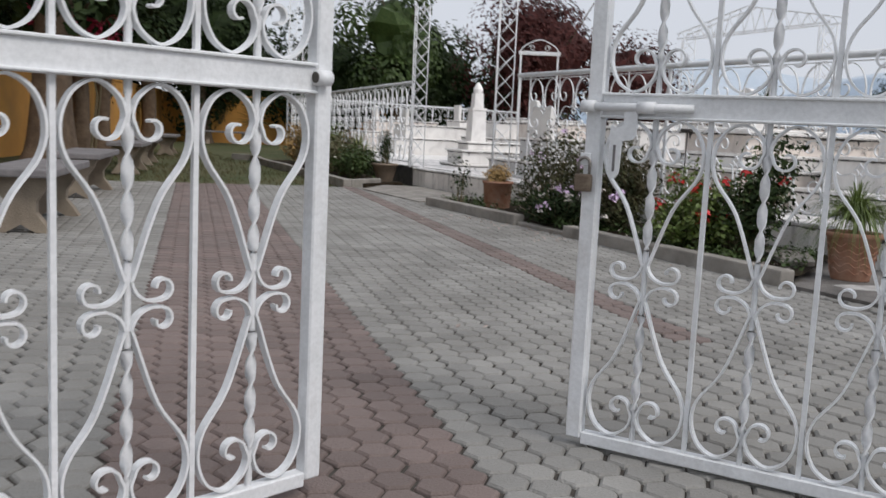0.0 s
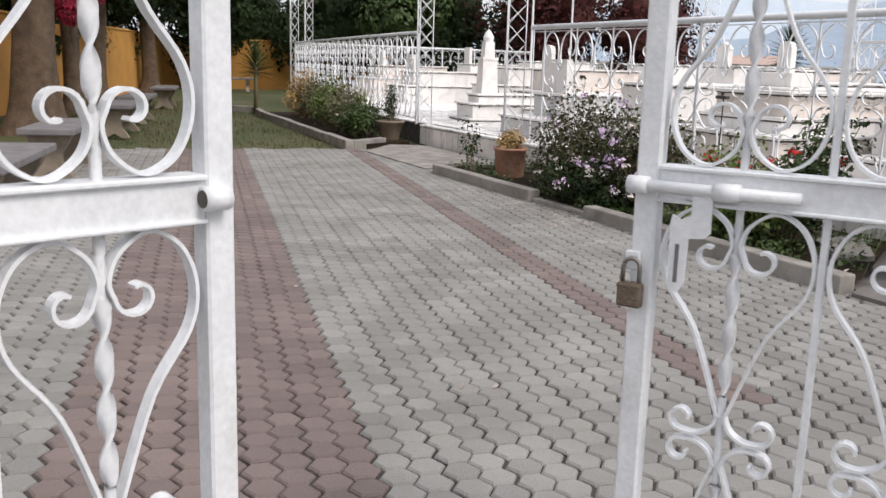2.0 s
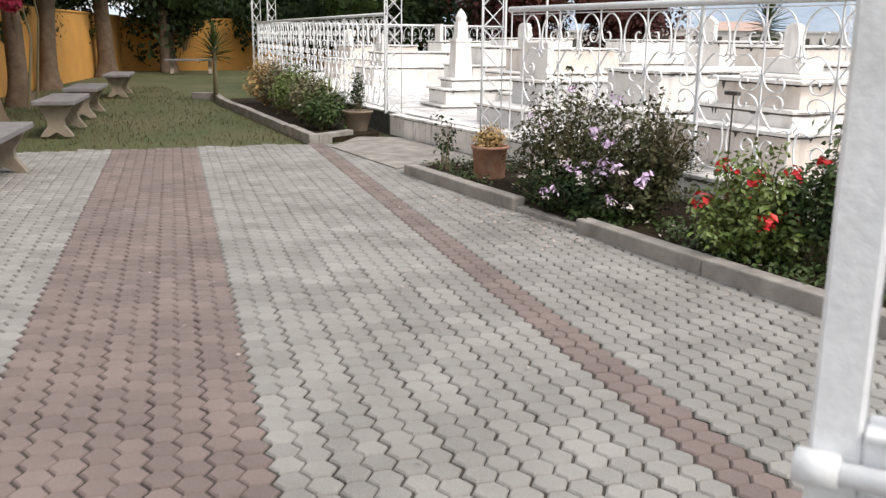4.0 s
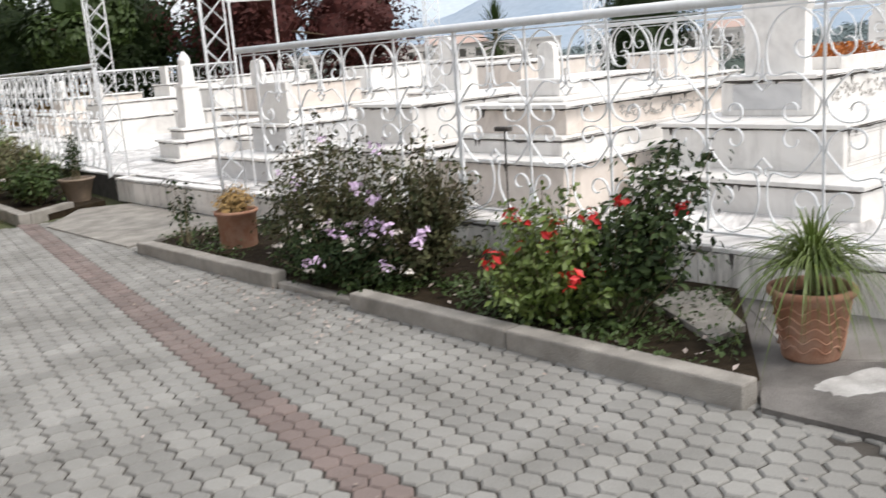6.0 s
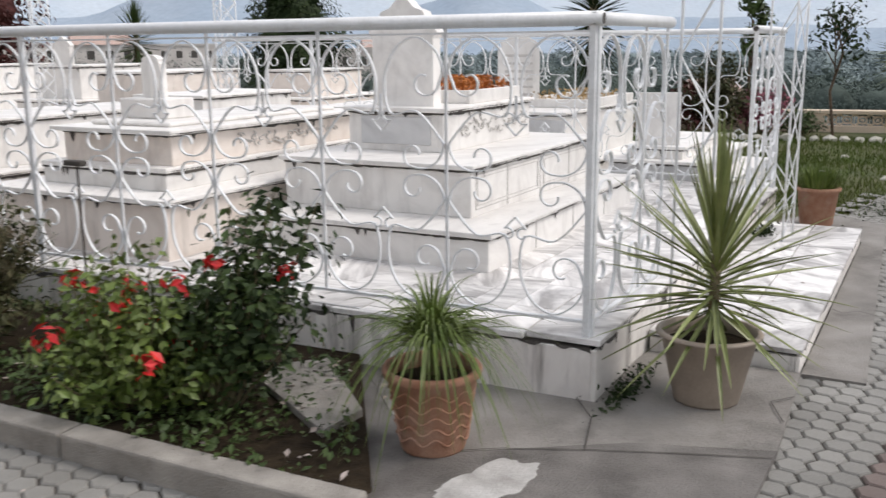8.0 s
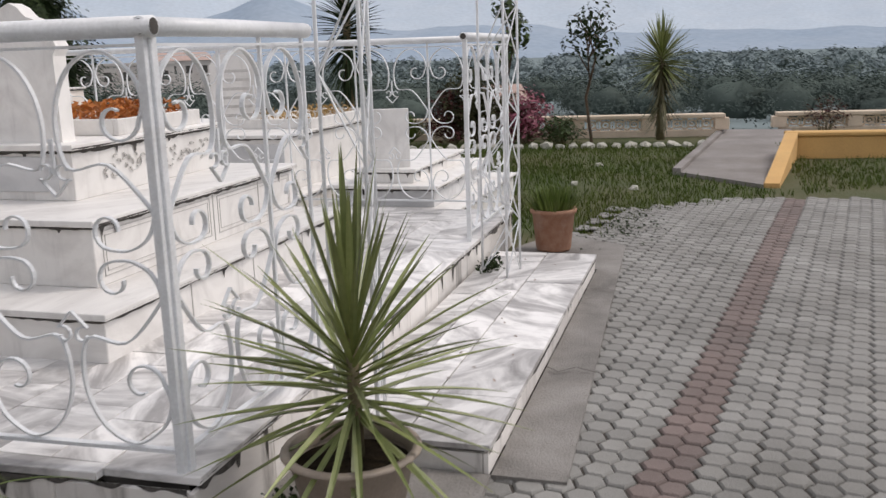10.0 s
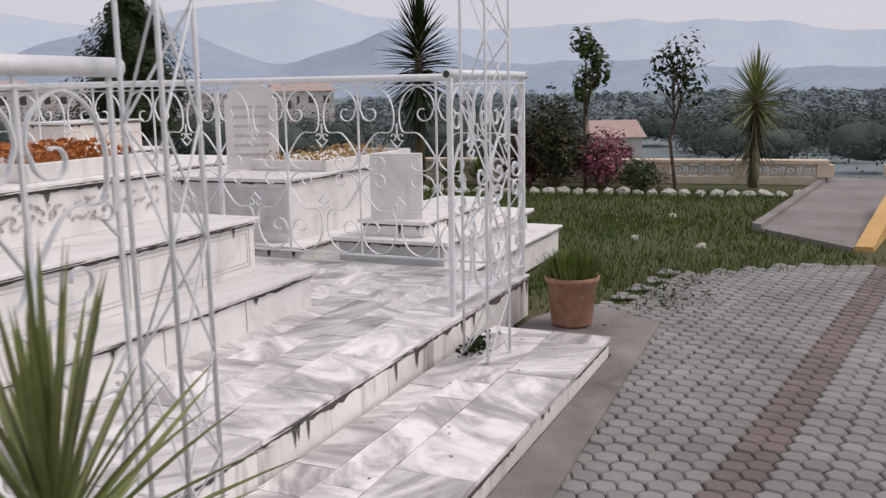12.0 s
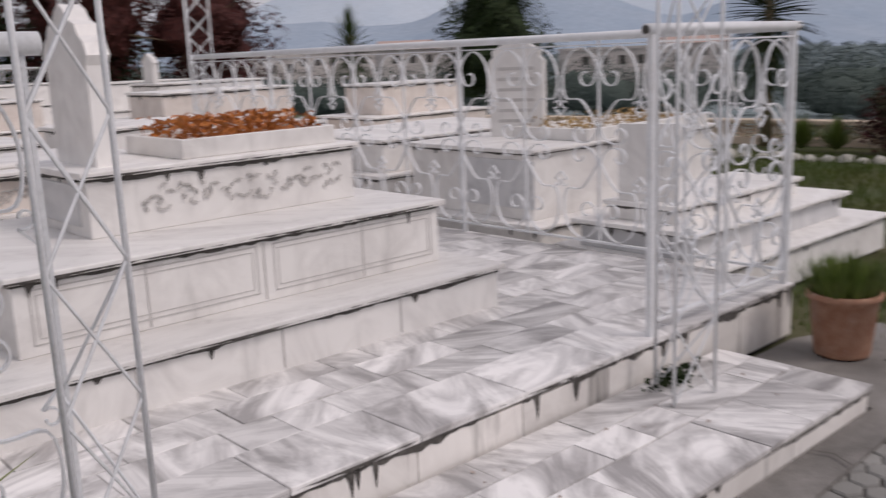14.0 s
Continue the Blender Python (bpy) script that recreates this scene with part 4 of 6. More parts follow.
tile_field(platform, 5.76, 6.75, 5.4, 10.3, FLOOR_Z, 0.42, 0.3, MARBLE_TILE)
tile_field(platform, 9.0, EAST_X - 0.02, 5.4, 10.3, FLOOR_Z, 0.42, 0.21, MARBLE_TILE)
tile_field(platform, 5.72, 8.0, 10.3, 13.4, FLOOR_Z, 0.45, 0.45, MARBLE_TILE)
tile_field(platform, 5.6, 8.2, 13.4, 17.0, FLOOR_Z, 0.6, 0.6, MARBLE_TILE)
part("floor_sheet", prism(bmesh.new(), [(6.4, 17.0), (15, 17.0), (15, 28), (6.75, 26)], FLOOR_Z - 0.03, FLOOR_Z - 0.002), MARBLE, platform)
part("floor_sheet", prism(bmesh.new(), [(8.2, 10.3), (15, 10.3), (15, 17.0), (8.2, 17.0)], FLOOR_Z - 0.03, FLOOR_Z - 0.004), MARBLE, platform)


# ---- gate ----
def gate_leaf(m, label):
    g = thing("metal_gate", label, "gate", "gate leaves", m=m)
    bay, n = 0.29, 4
    L = bay * n
    zs = (0.055, 0.905, 1.0, 1.85)
    part("stile", bbox(-0.044, 0.0, -0.02, 0.02, 0.035, 2.0, bevel=0.004), WHITE_PAINT, g)
    part("stile", bbox(L, L + 0.058, -0.022, 0.022, 0.035, 2.0, bevel=0.004), WHITE_PAINT, g)
    part("bottom_rail", bbox(0.0005, L, -0.018, 0.018, 0.02, 0.055, bevel=0.003), WHITE_PAINT, g)
    part("middle_rail", bbox(0.0005, L, -0.018, 0.018, 0.934, 0.996, bevel=0.003), WHITE_PAINT, g)
    part("rail_lip", bbox(0.001, L, -0.026, 0.026, 0.99, 0.998, bevel=0.002), WHITE_PAINT, g)
    part("rail_lip", bbox(0.001, L, -0.026, 0.026, 0.931, 0.938, bevel=0.002), WHITE_PAINT, g)
    part("top_rail", bbox(0.0005, L, -0.018, 0.018, 1.85, 1.9, bevel=0.003), WHITE_PAINT, g)
    bar_lo = mesh_of("bar", bbox(-0.006, 0.006, -0.006, 0.006, 0.05, 0.935), WHITE_PAINT)
    bm = bmesh.new()
    rings = []
    steps = 150
    for i in range(steps + 1):
        z = 0.05 + 0.885 * i / steps
        u = abs(z - 0.494) / 0.443
        twist = math.pi * 12 * (z - 0.05) / 0.86 if 0.2 < u < 0.92 else 0.0
        wd, tk = (0.012, 0.004) if 0.2 < u < 0.8 else (0.006, 0.006)
        c, s = math.cos(twist), math.sin(twist)
        rings.append([bm.verts.new((a * wd * c - b * tk * s, a * wd * s + b * tk * c, z)) for a, b in ((-1, -1), (1, -1), (1, 1), (-1, 1))])
    for p, q in zip(rings, rings[1:]):
        for k in range(4):
            bm.faces.new((p[k], p[(k + 1) % 4], q[(k + 1) % 4], q[k]))
    twisted = mesh_of("twisted_bar", bm, WHITE_PAINT, True)
    hw, hh = bay / 2, 0.437
    path = gate_strip(hw - 0.004, hh)
    meshes = []
    for sx in (1, -1):
        for sz in (1, -1):
            bm = strip(bmesh.new(), [(sx * x, sz * z) for x, z in path], 0.022, 0.0055)
            bmesh.ops.recalc_face_normals(bm, faces=bm.faces[:])
            meshes.append(mesh_of("scroll", bm, WHITE_PAINT))
    for z0, zc in ((0.0, 0.494), (0.945, 1.435)):
        for i in range(n):
            for me in meshes:
                o = new("scroll", me)
                o.parent, o.location = g, (bay * (i + 0.5), 0, zc)
            o = new("twisted_bar", twisted)
            o.parent, o.location = g, (bay * (i + 0.5), 0, z0)
            if i:
                o = new("bar", bar_lo)
                o.parent, o.location = g, (bay * i, 0, z0)
    return g


left = gate_leaf(pose(0.78, 2.285, 0, 0, 0, 202.2), "white wrought-iron gate leaf with scrollwork, standing ajar")
bm = bmesh.new()
tube(bm, [(-0.026, 0.03, 0.966), (0.012, 0.03, 0.966)], 0.0175, 14)
part("latch_socket", bm, WHITE_PAINT, left, "white painted pipe socket for the bolt", True)
# dark disc painted for the shade inside the socket's hole
bm = bmesh.new()
tube(bm, [(0.0121, 0.03, 0.966), (0.0135, 0.03, 0.966)], 0.0125, 12)
part("socket_bore_shade", bm, GROUT, left)
right = gate_leaf(pose(1.625, 2.39, -0.012, 0, 0, -54.5), "white wrought-iron gate leaf with a sliding bolt and padlock, standing ajar")
bm = bmesh.new()
tube(bm, [(-0.045, -0.034, 0.96), (0.25, -0.034, 0.96)], 0.011, 12)
part("bolt", bm, WHITE_PAINT, right, "sliding pipe bolt", True)
for x0, x1 in ((-0.052, -0.014), (0.105, 0.15)):
    bm = bmesh.new()
    tube(bm, [(x0, -0.034, 0.96), (x1, -0.034, 0.96)], 0.0165, 14)
    part("bolt_collar", bm, WHITE_PAINT, right, "", True)
bm = bmesh.new()
prof = [(0.069, 0.96), (0.105, 0.96), (0.105, 0.885), (0.095, 0.875), (0.067, 0.872), (0.064, 0.79), (0.055, 0.772), (0.042, 0.772), (0.034, 0.79), (0.033, 0.9), (0.036, 0.913), (0.05, 0.905), (0.069, 0.915)]
fr = [bm.verts.new((x, -0.037, z)) for x, z in prof]
bk = [bm.verts.new((x, -0.031, z)) for x, z in prof]
bm.faces.new(fr)
bm.faces.new(bk[::-1])
for i in range(len(prof)):
    j = (i + 1) % len(prof)
    bm.faces.new((fr[i], bk[i], bk[j], fr[j]))
bmesh.ops.recalc_face_normals(bm, faces=bm.faces[:])
part("hasp", bm, WHITE_PAINT, right, "flat painted hasp plate with a slot")
part("hasp_slot", bbox(0.045, 0.052, -0.0385, -0.036, 0.79, 0.86), BENCH, right)
part("lock_ring", bbox(-0.05, -0.022, -0.03, -0.0205, 0.80, 0.835, bevel=0.002), WHITE_PAINT, right)
lock = thing("padlock", "small aged brass padlock hanging on the gate stile", "padlock", m=right.matrix_basis @ pose(-0.034, -0.036, 0.752))
part("body", bbox(-0.024, 0.024, -0.011, 0.011, -0.022, 0.026, bevel=0.006, seg=2), BRASS, lock)
bm = bmesh.new()
tube(bm, [(-0.016, 0, 0.025), (-0.016, 0, 0.055)] + [(-0.016 * math.cos(a), 0, 0.055 + 0.016 * math.sin(a)) for a in (0.5, 1.0, 1.57, 2.1, 2.6)] + [(0.016, 0, 0.055), (0.016, 0, 0.025)], 0.0045, 8)
part("shackle", bm, STEEL, lock, "dull steel shackle", True)


# ---- pots ----
def pot(x, y, r, h, material, name, label, rim=0.03, taper=0.72, m=None, pattern=False):
    p = thing(name, label, "flower pot", "plant pots", m=pose(x, y, 0.02, 0, 0, random.uniform(0, 360)))
    prof = [(r * taper * 0.96, 0.0), (r * taper, 0.012), (r * 0.95, h - rim), (r * 1.04, h - rim + 0.005), (r * 1.06, h - 0.008), (r * 1.03, h), (r * 0.93, h), (r * 0.9, h - 0.05)]
    bm = bmesh.new()
    n = 28
    rings = [[bm.verts.new((q * math.cos(2 * math.pi * k / n), q * math.sin(2 * math.pi * k / n), z)) for k in range(n)] for q, z in prof]
    for a, b in zip(rings, rings[1:]):
        for k in range(n):
            bm.faces.new((a[k], a[(k + 1) % n], b[(k + 1) % n], b[k]))
    bm.faces.new(rings[0][::-1])
    part("body", bm, material, p, smooth=True)
    bm = bmesh.new()
    lathe(bm, [(r * 0.9, h - 0.06), (r * 0.5, h - 0.045), (0.01, h - 0.04)], 16)
    part("soil", bm, SOIL, p)
    if pattern:
        bm = bmesh.new()
        for q in range(5):
            zz = h * (0.2 + 0.14 * q)
            rr = r * (taper + (0.95 - taper) * zz / h) + 0.003
            pts = [(rr * math.cos(a), rr * math.sin(a), zz + 0.014 * math.sin(9 * a)) for a in [2 * math.pi * k / 72 for k in range(73)]]
            tube(bm, pts, 0.0045, 5)
        part("relief", bm, TERRACOTTA, p, "raised wavy bands", True)
    return p


pot(5.1, 4.64, 0.175, 0.315, TERRACOTTA, "terracotta_pot", "terracotta pot with wavy relief, on the concrete apron", 0.035, 0.7, pattern=True)
pot(6.03, 3.85, 0.205, 0.3, BEIGE_POT, "beige_pot", "large beige clay pot beside the marble step", 0.02, 0.66)
pot(10.27, 3.93, 0.165, 0.31, TERRACOTTA, "terracotta_pot", "weathered terracotta pot at the end of the step", 0.035, 0.78)
pot(5.12, 13.67, 0.2, 0.29, BRONZE_POT, "round_pot", "squat brown glazed pot by the lattice mast", 0.03, 0.6)


def spiky(name, label, x, y, z, n, length, width, spread, stem=0.0, material=None, droop=0.1, seed=1, cat="plant", group="", stem_r=0.025, skirt=0.3, tuft=0.0, beard=0):
    """A rosette of long pointed leaves on a short trunk: yucca, ponytail palm, grass tuft."""
    rng = random.Random(seed)
    p = thing(name, label, cat, group, m=pose(x, y, z))
    if stem:
        bm = bmesh.new()
        tube(bm, [(0, 0, 0), (0.008, 0.004, stem * 0.5), (0, 0, stem)], stem_r, 8, stem_r * 0.7)
        part("trunk", bm, STEM, p, "", True)
    bm = bmesh.new()
    for i in range(n):
        f = i / n
        a = i * 2.39996 + rng.uniform(-0.2, 0.2)
        el = math.radians(spread[0] + (spread[1] - spread[0]) * f + rng.uniform(-7, 7))
        L = length * rng.uniform(0.8, 1.1)
        zb = stem * (1 - skirt * (1 - f)) if stem else 0.0
        d = Vector((math.cos(a) * math.cos(el), math.sin(a) * math.cos(el), math.sin(el)))
        q = Vector((math.cos(a), math.sin(a), 0)) * tuft * math.sqrt(rng.random())
        blade(bm, q + Vector((d.x * 0.02, d.y * 0.02, zb)), q + Vector((0, 0, zb)) + d * L, width * rng.uniform(0.8, 1.1), droop * rng.uniform(0.5, 1.25) * (math.cos(el) if droop < 0.3 else 1.0), 7 if droop > 0.3 else 5)
    part("leaves", bm, material or LEAF_YUCCA, p)
    if beard:
        bm = bmesh.new()
        for i in range(beard):
            a, zb, el = i * 2.39996, stem * rng.uniform(0.3, 0.95), math.radians(rng.uniform(-82, -40))
            d = Vector((math.cos(a) * math.cos(el), math.sin(a) * math.cos(el), math.sin(el)))
            blade(bm, Vector((d.x * 0.02, d.y * 0.02, zb)), Vector((0, 0, zb)) + d * length * rng.uniform(0.5, 0.8), width, 0.04, 4)
        part("old_leaves", bm, LEAF_OLIVE, p, "drooping old leaves")
    return p


spiky("ponytail_palm", "ponytail palm with thin drooping leaves in a terracotta pot", 5.1, 4.64, 0.3, 340, 0.54, 0.011, (36, 88), 0.12, LEAF_BRIGHT, 0.56, 3, "plant", "", 0.02, 0.2)
spiky("yucca", "potted yucca with stiff pointed leaves fanning out", 6.05, 3.84, 0.26, 112, 0.53, 0.03, (-30, 86), 0.43, LEAF_YUCCA, 0.06, 4, "plant", "", 0.026, 0.72)
spiky("potted_grass", "tuft of short bright grass in a terracotta pot", 10.27, 3.93, 0.28, 420, 0.22, 0.017, (50, 88), 0.0, LEAF_BRIGHT, 0.04, 5, tuft=0.125)


# ---- shrubs and flowers of the bed ----
def shrub(name, label, x, y, radii, n, size, material, seed, z=0.04, stems=26, flowers=(), cat="shrub", up=0.35, bare=0.25, wild=0.0, lean=(0.0, 0.0), side=0.0):
    """Many bending shoots from one base, leaves set along each, blossoms at their tips."""
    rng = random.Random(seed)
    s = thing(name, label, cat, m=pose(x, y, z))
    bm = bmesh.new()
    leaves, tips = [], []
    per = max(3, n // stems)
    for k in range(stems):
        a = k * 2.39996 + rng.uniform(-0.3, 0.3)
        rr = math.sqrt((k + 0.5) / stems) * rng.uniform(0.75, 1.12)
        top = radii[2] * 2 * (1 - 0.6 * rr * rr) * rng.uniform(0.72 - wild * 0.3, 1.15 + wild)
        tip = Vector((math.cos(a) * radii[0] * rr + lean[0] * top, math.sin(a) * radii[1] * rr + lean[1] * top, max(0.06, top)))
        mid = Vector((tip.x * 0.6, tip.y * 0.6, tip.z * 0.5)) + Vector((rng.gauss(0, 1), rng.gauss(0, 1), 0)) * 0.06 * radii[0]
        base = Vector((math.cos(a) * 0.04, math.sin(a) * 0.04, -0.06))
        tube(bm, [base, (base + mid) * 0.5 + Vector((0, 0, 0.03)), mid, tip], 0.007, 4, 0.002)
        tips.append(tip)
        for i in range(per):
            t = bare + (1 - bare) * rng.random() ** 0.7
            p = (mid + (tip - mid) * (t * 2 - 1)) if t > 0.5 else base + (mid - base) * t * 2
            o = Vector((rng.gauss(0, 1), rng.gauss(0, 1), rng.gauss(0, 0.7))) * size * 0.95
            leaves.append((p + o, size * rng.uniform(0.5, 1.25), Vector((o.x, o.y, abs(o.z) + size * rng.uniform(0.1, 1.4)))))
    tagged(part("twig", bm, STEM, s, "thin brown twigs"), kind="stuff")
    leaf_cloud("leaves", leaves, material, s)
    for mat_f, count, fs in flowers:
        for j in range(count):
            spots = [q for q in tips if q.x < side * radii[0]] if side else tips
            c = spots[rng.randrange(len(spots))] * rng.uniform(0.94, 1.02) + Vector((0, 0, 0.015)) + Vector((rng.gauss(0, 1), rng.gauss(0, 1), rng.gauss(0, 0.6))) * 0.03
            bl = []
            for _ in range(14):
                o = Vector((rng.gauss(0, 1), rng.gauss(0, 1), rng.gauss(0, 0.7))) * fs * 0.42
                bl.append((c + o, fs * rng.uniform(0.5, 0.9), Vector((o.x, o.y, abs(o.z) + 0.01))))
            leaf_cloud("blossom", bl, mat_f, s)
    return s


shrub("flowering_shrub", "dense dark flowering shrub with small white and lilac blossoms", 4.98, 8.2, (0.44, 0.7, 0.34), 6000, 0.045, LEAF_DUSK, 11, stems=90, wild=0.45, side=-0.1, flowers=((PETAL_WHITE, 14, 0.035), (PETAL_LILAC, 4, 0.045)))
shrub("flowering_shrub", "brownish flowering shrub with lilac blossom heads", 5.0, 7.2, (0.4, 0.55, 0.33), 5000, 0.045, LEAF_DUSK, 12, stems=80, wild=0.4, side=-0.4, flowers=((PETAL_LILAC, 7, 0.07), (PETAL_WHITE, 6, 0.035)))
shrub("flowering_shrub", "low dark foliage spilling over the kerb with pale flowers", 4.66, 7.6, (0.3, 0.75, 0.17), 3800, 0.045, LEAF_DARK, 13, stems=60, flowers=((PETAL_WHITE, 22, 0.04), (PETAL_LILAC, 12, 0.045)), bare=0.1)
shrub("geranium", "leafy green geranium with bright red flower heads", 4.82, 5.9, (0.33, 0.46, 0.26), 4400, 0.05, LEAF_BRIGHT, 14, stems=56, flowers=((PETAL_RED, 9, 0.085),), bare=0.15, wild=0.3)
shrub("rose_bush", "upright dark-leaved rose bush with red blooms", 4.95, 5.62, (0.26, 0.34, 0.4), 2400, 0.05, LEAF, 15, stems=26, bare=0.3, lean=(0.1, -0.25), flowers=((PETAL_RED, 4, 0.07),))
shrub("leafy_shoots", "tall arching shoots with dark green leaves", 4.95, 5.55, (0.16, 0.26, 0.4), 800, 0.055, LEAF_DARK, 16, stems=13, bare=0.35, wild=0.15, lean=(0.1, -0.4))
pot(4.83, 9.25, 0.165, 0.32, TERRACOTTA, "terracotta_pot", "weathered terracotta pot standing in the planting bed", 0.03, 0.86)
shrub("dry_shrub", "tuft of dry orange-brown stems filling a terracotta pot", 4.83, 9.25, (0.15, 0.15, 0.09), 1500, 0.03, LEAF_DRY, 17, z=0.33, stems=40, bare=0.1)
shrub("small_rose", "thin young rose stem with a few leaves", 4.62, 9.75, (0.12, 0.12, 0.29), 170, 0.05, LEAF_DARK, 18, stems=5, bare=0.4)
spiky("spiky_plant", "clump of narrow upright brownish-green leaves in the bed", 5.08, 7.1, 0.3, 110, 0.5, 0.02, (25, 88), 0.0, LEAF_OLIVE, 0.16, 19)
stake = thing("garden_lamp_stake", "thin dark metal stake with a flat bar on top", "stake", m=pose(5.23, 6.6, 0.03))
bm = bmesh.new()
tube(bm, [(0, 0, 0), (0.01, 0, 0.93)], 0.006, 6)
part("rod", bm, GROUT, stake)
part("crossbar", bbox(-0.02, 0.02, -0.06, 0.06, 0.92, 0.945, bevel=0.004), GROUT, stake)
# second bed
for i, (x, y, r, mt) in enumerate(((4.75, 14.0, (0.35, 0.5, 0.3), LEAF), (4.85, 15.0, (0.35, 0.6, 0.38), LEAF_OLIVE), (4.95, 16.2, (0.35, 0.6, 0.42), LEAF_BRIGHT), (5.05, 17.4, (0.35, 0.6, 0.4), LEAF_OLIVE), (5.1, 18.6, (0.4, 0.6, 0.45), LEAF_DRY))):
    shrub("bed_shrub", ("leafy green shrub in the long bed", "olive-brown shrub in the long bed")[i % 2], x, y, r, 2400, 0.06, mt, 30 + i, stems=40, flowers=((PETAL_WHITE, 3, 0.04),) if i == 0 else ())
spiky("yucca", "young yucca with upright leaves in the long bed", 5.0, 14.6, 0.04, 60, 0.6, 0.03, (10, 85), 0.15, LEAF_YUCCA, 0.05, 41)
spiky("yucca", "tall yucca standing on the lawn's edge", 4.55, 20.5, 0.0, 110, 0.48, 0.035, (-5, 86), 1.15, LEAF, 0.06, 42, stem_r=0.05)
shrub("potted_conifer", "small dark conifer in a round pot", 5.12, 13.67, (0.09, 0.09, 0.29), 900, 0.035, LEAF_DARK, 43, z=0.28, stems=14)
rng = random.Random(88)
lv = []
while len(lv) < 5200:
    x, y = rng.uniform(4.5, 5.65), rng.uniform(4.8, 10.1)
    if noise.noise((x * 2.2, y * 1.6, 9.0)) < rng.uniform(-0.25, 0.45) or (y < 5.6 and x > 4.6 + (y - 4.62) * 1.35):
        continue
    lv.append(((x, y, 0.06 + abs(rng.gauss(0, 0.035))), rng.uniform(0.02, 0.05), (rng.gauss(0, 0.6), rng.gauss(0, 0.6), 1)))
tagged(leaf_cloud("ground_cover", lv, LEAF, None), "low dark weeds covering the bed's soil", "weeds", kind="stuff")


# ---- west side: benches, orange wall, old trees ----
def bench(x, y, turn):
    b = thing("concrete_bench", "grey cast-concrete garden bench with scrolled legs", "bench", "benches by the wall", m=pose(x, y, 0, 0, 0, turn))
    part("seat", bbox(-0.25, 0.25, -0.8, 0.8, 0.4, 0.46, bevel=0.012, seg=2), BENCH, b)
    prof = [(-0.2, 0), (-0.16, 0.06), (-0.1, 0.14), (-0.1, 0.22), (-0.17, 0.32), (-0.2, 0.4), (0.2, 0.4), (0.17, 0.32), (0.1, 0.22), (0.1, 0.14), (0.16, 0.06), (0.2, 0), (0.1, 0), (0.0, 0.06), (-0.1, 0)]
    for s in (-0.6, 0.6):
        bm = bmesh.new()
        f = [bm.verts.new((px, -0.06, pz)) for px, pz in prof]
        k = [bm.verts.new((px, 0.06, pz)) for px, pz in prof]
        bm.faces.new(f)
        bm.faces.new(k[::-1])
        for i in range(len(prof)):
            j = (i + 1) % len(prof)
            bm.faces.new((f[i], k[i], k[j], f[j]))
        bmesh.ops.recalc_face_normals(bm, faces=bm.faces[:])
        part("leg", bm, BENCH_LEG, b, m=pose(0, s, 0))


for x, y in ((0.22, 8.0), (0.68, 10.9), (1.5, 15.2), (1.98, 17.9), (2.95, 22.6)):
    bench(x, y, -11)
bench(6.2, 33.0, 80)


def garden_wall(name, a, b, h, label, material, thick=0.2):
    d = Vector((b[0] - a[0], b[1] - a[1]))
    w = thing(name, label, "wall", kind="structure", m=pose(a[0], a[1], 0, 0, 0, math.degrees(math.atan2(d.y, d.x))))
    part("wall_body", bbox(0, d.length, 0, thick, -0.3, h, bevel=0.01), material, w)
    part("coping", bbox(-0.02, d.length + 0.02, -0.03, thick + 0.03, h, h + 0.06, bevel=0.015), material, w)
    return w


garden_wall("wall_west", (4.2, 36.2), (-3.9, 7.6), 1.8, "long orange painted plaster wall with dark stains", ORANGE_WALL)
garden_wall("wall_north", (18.0, 39.0), (4.0, 36.5), 1.75, "orange painted plaster boundary wall behind tree trunks", ORANGE_WALL)


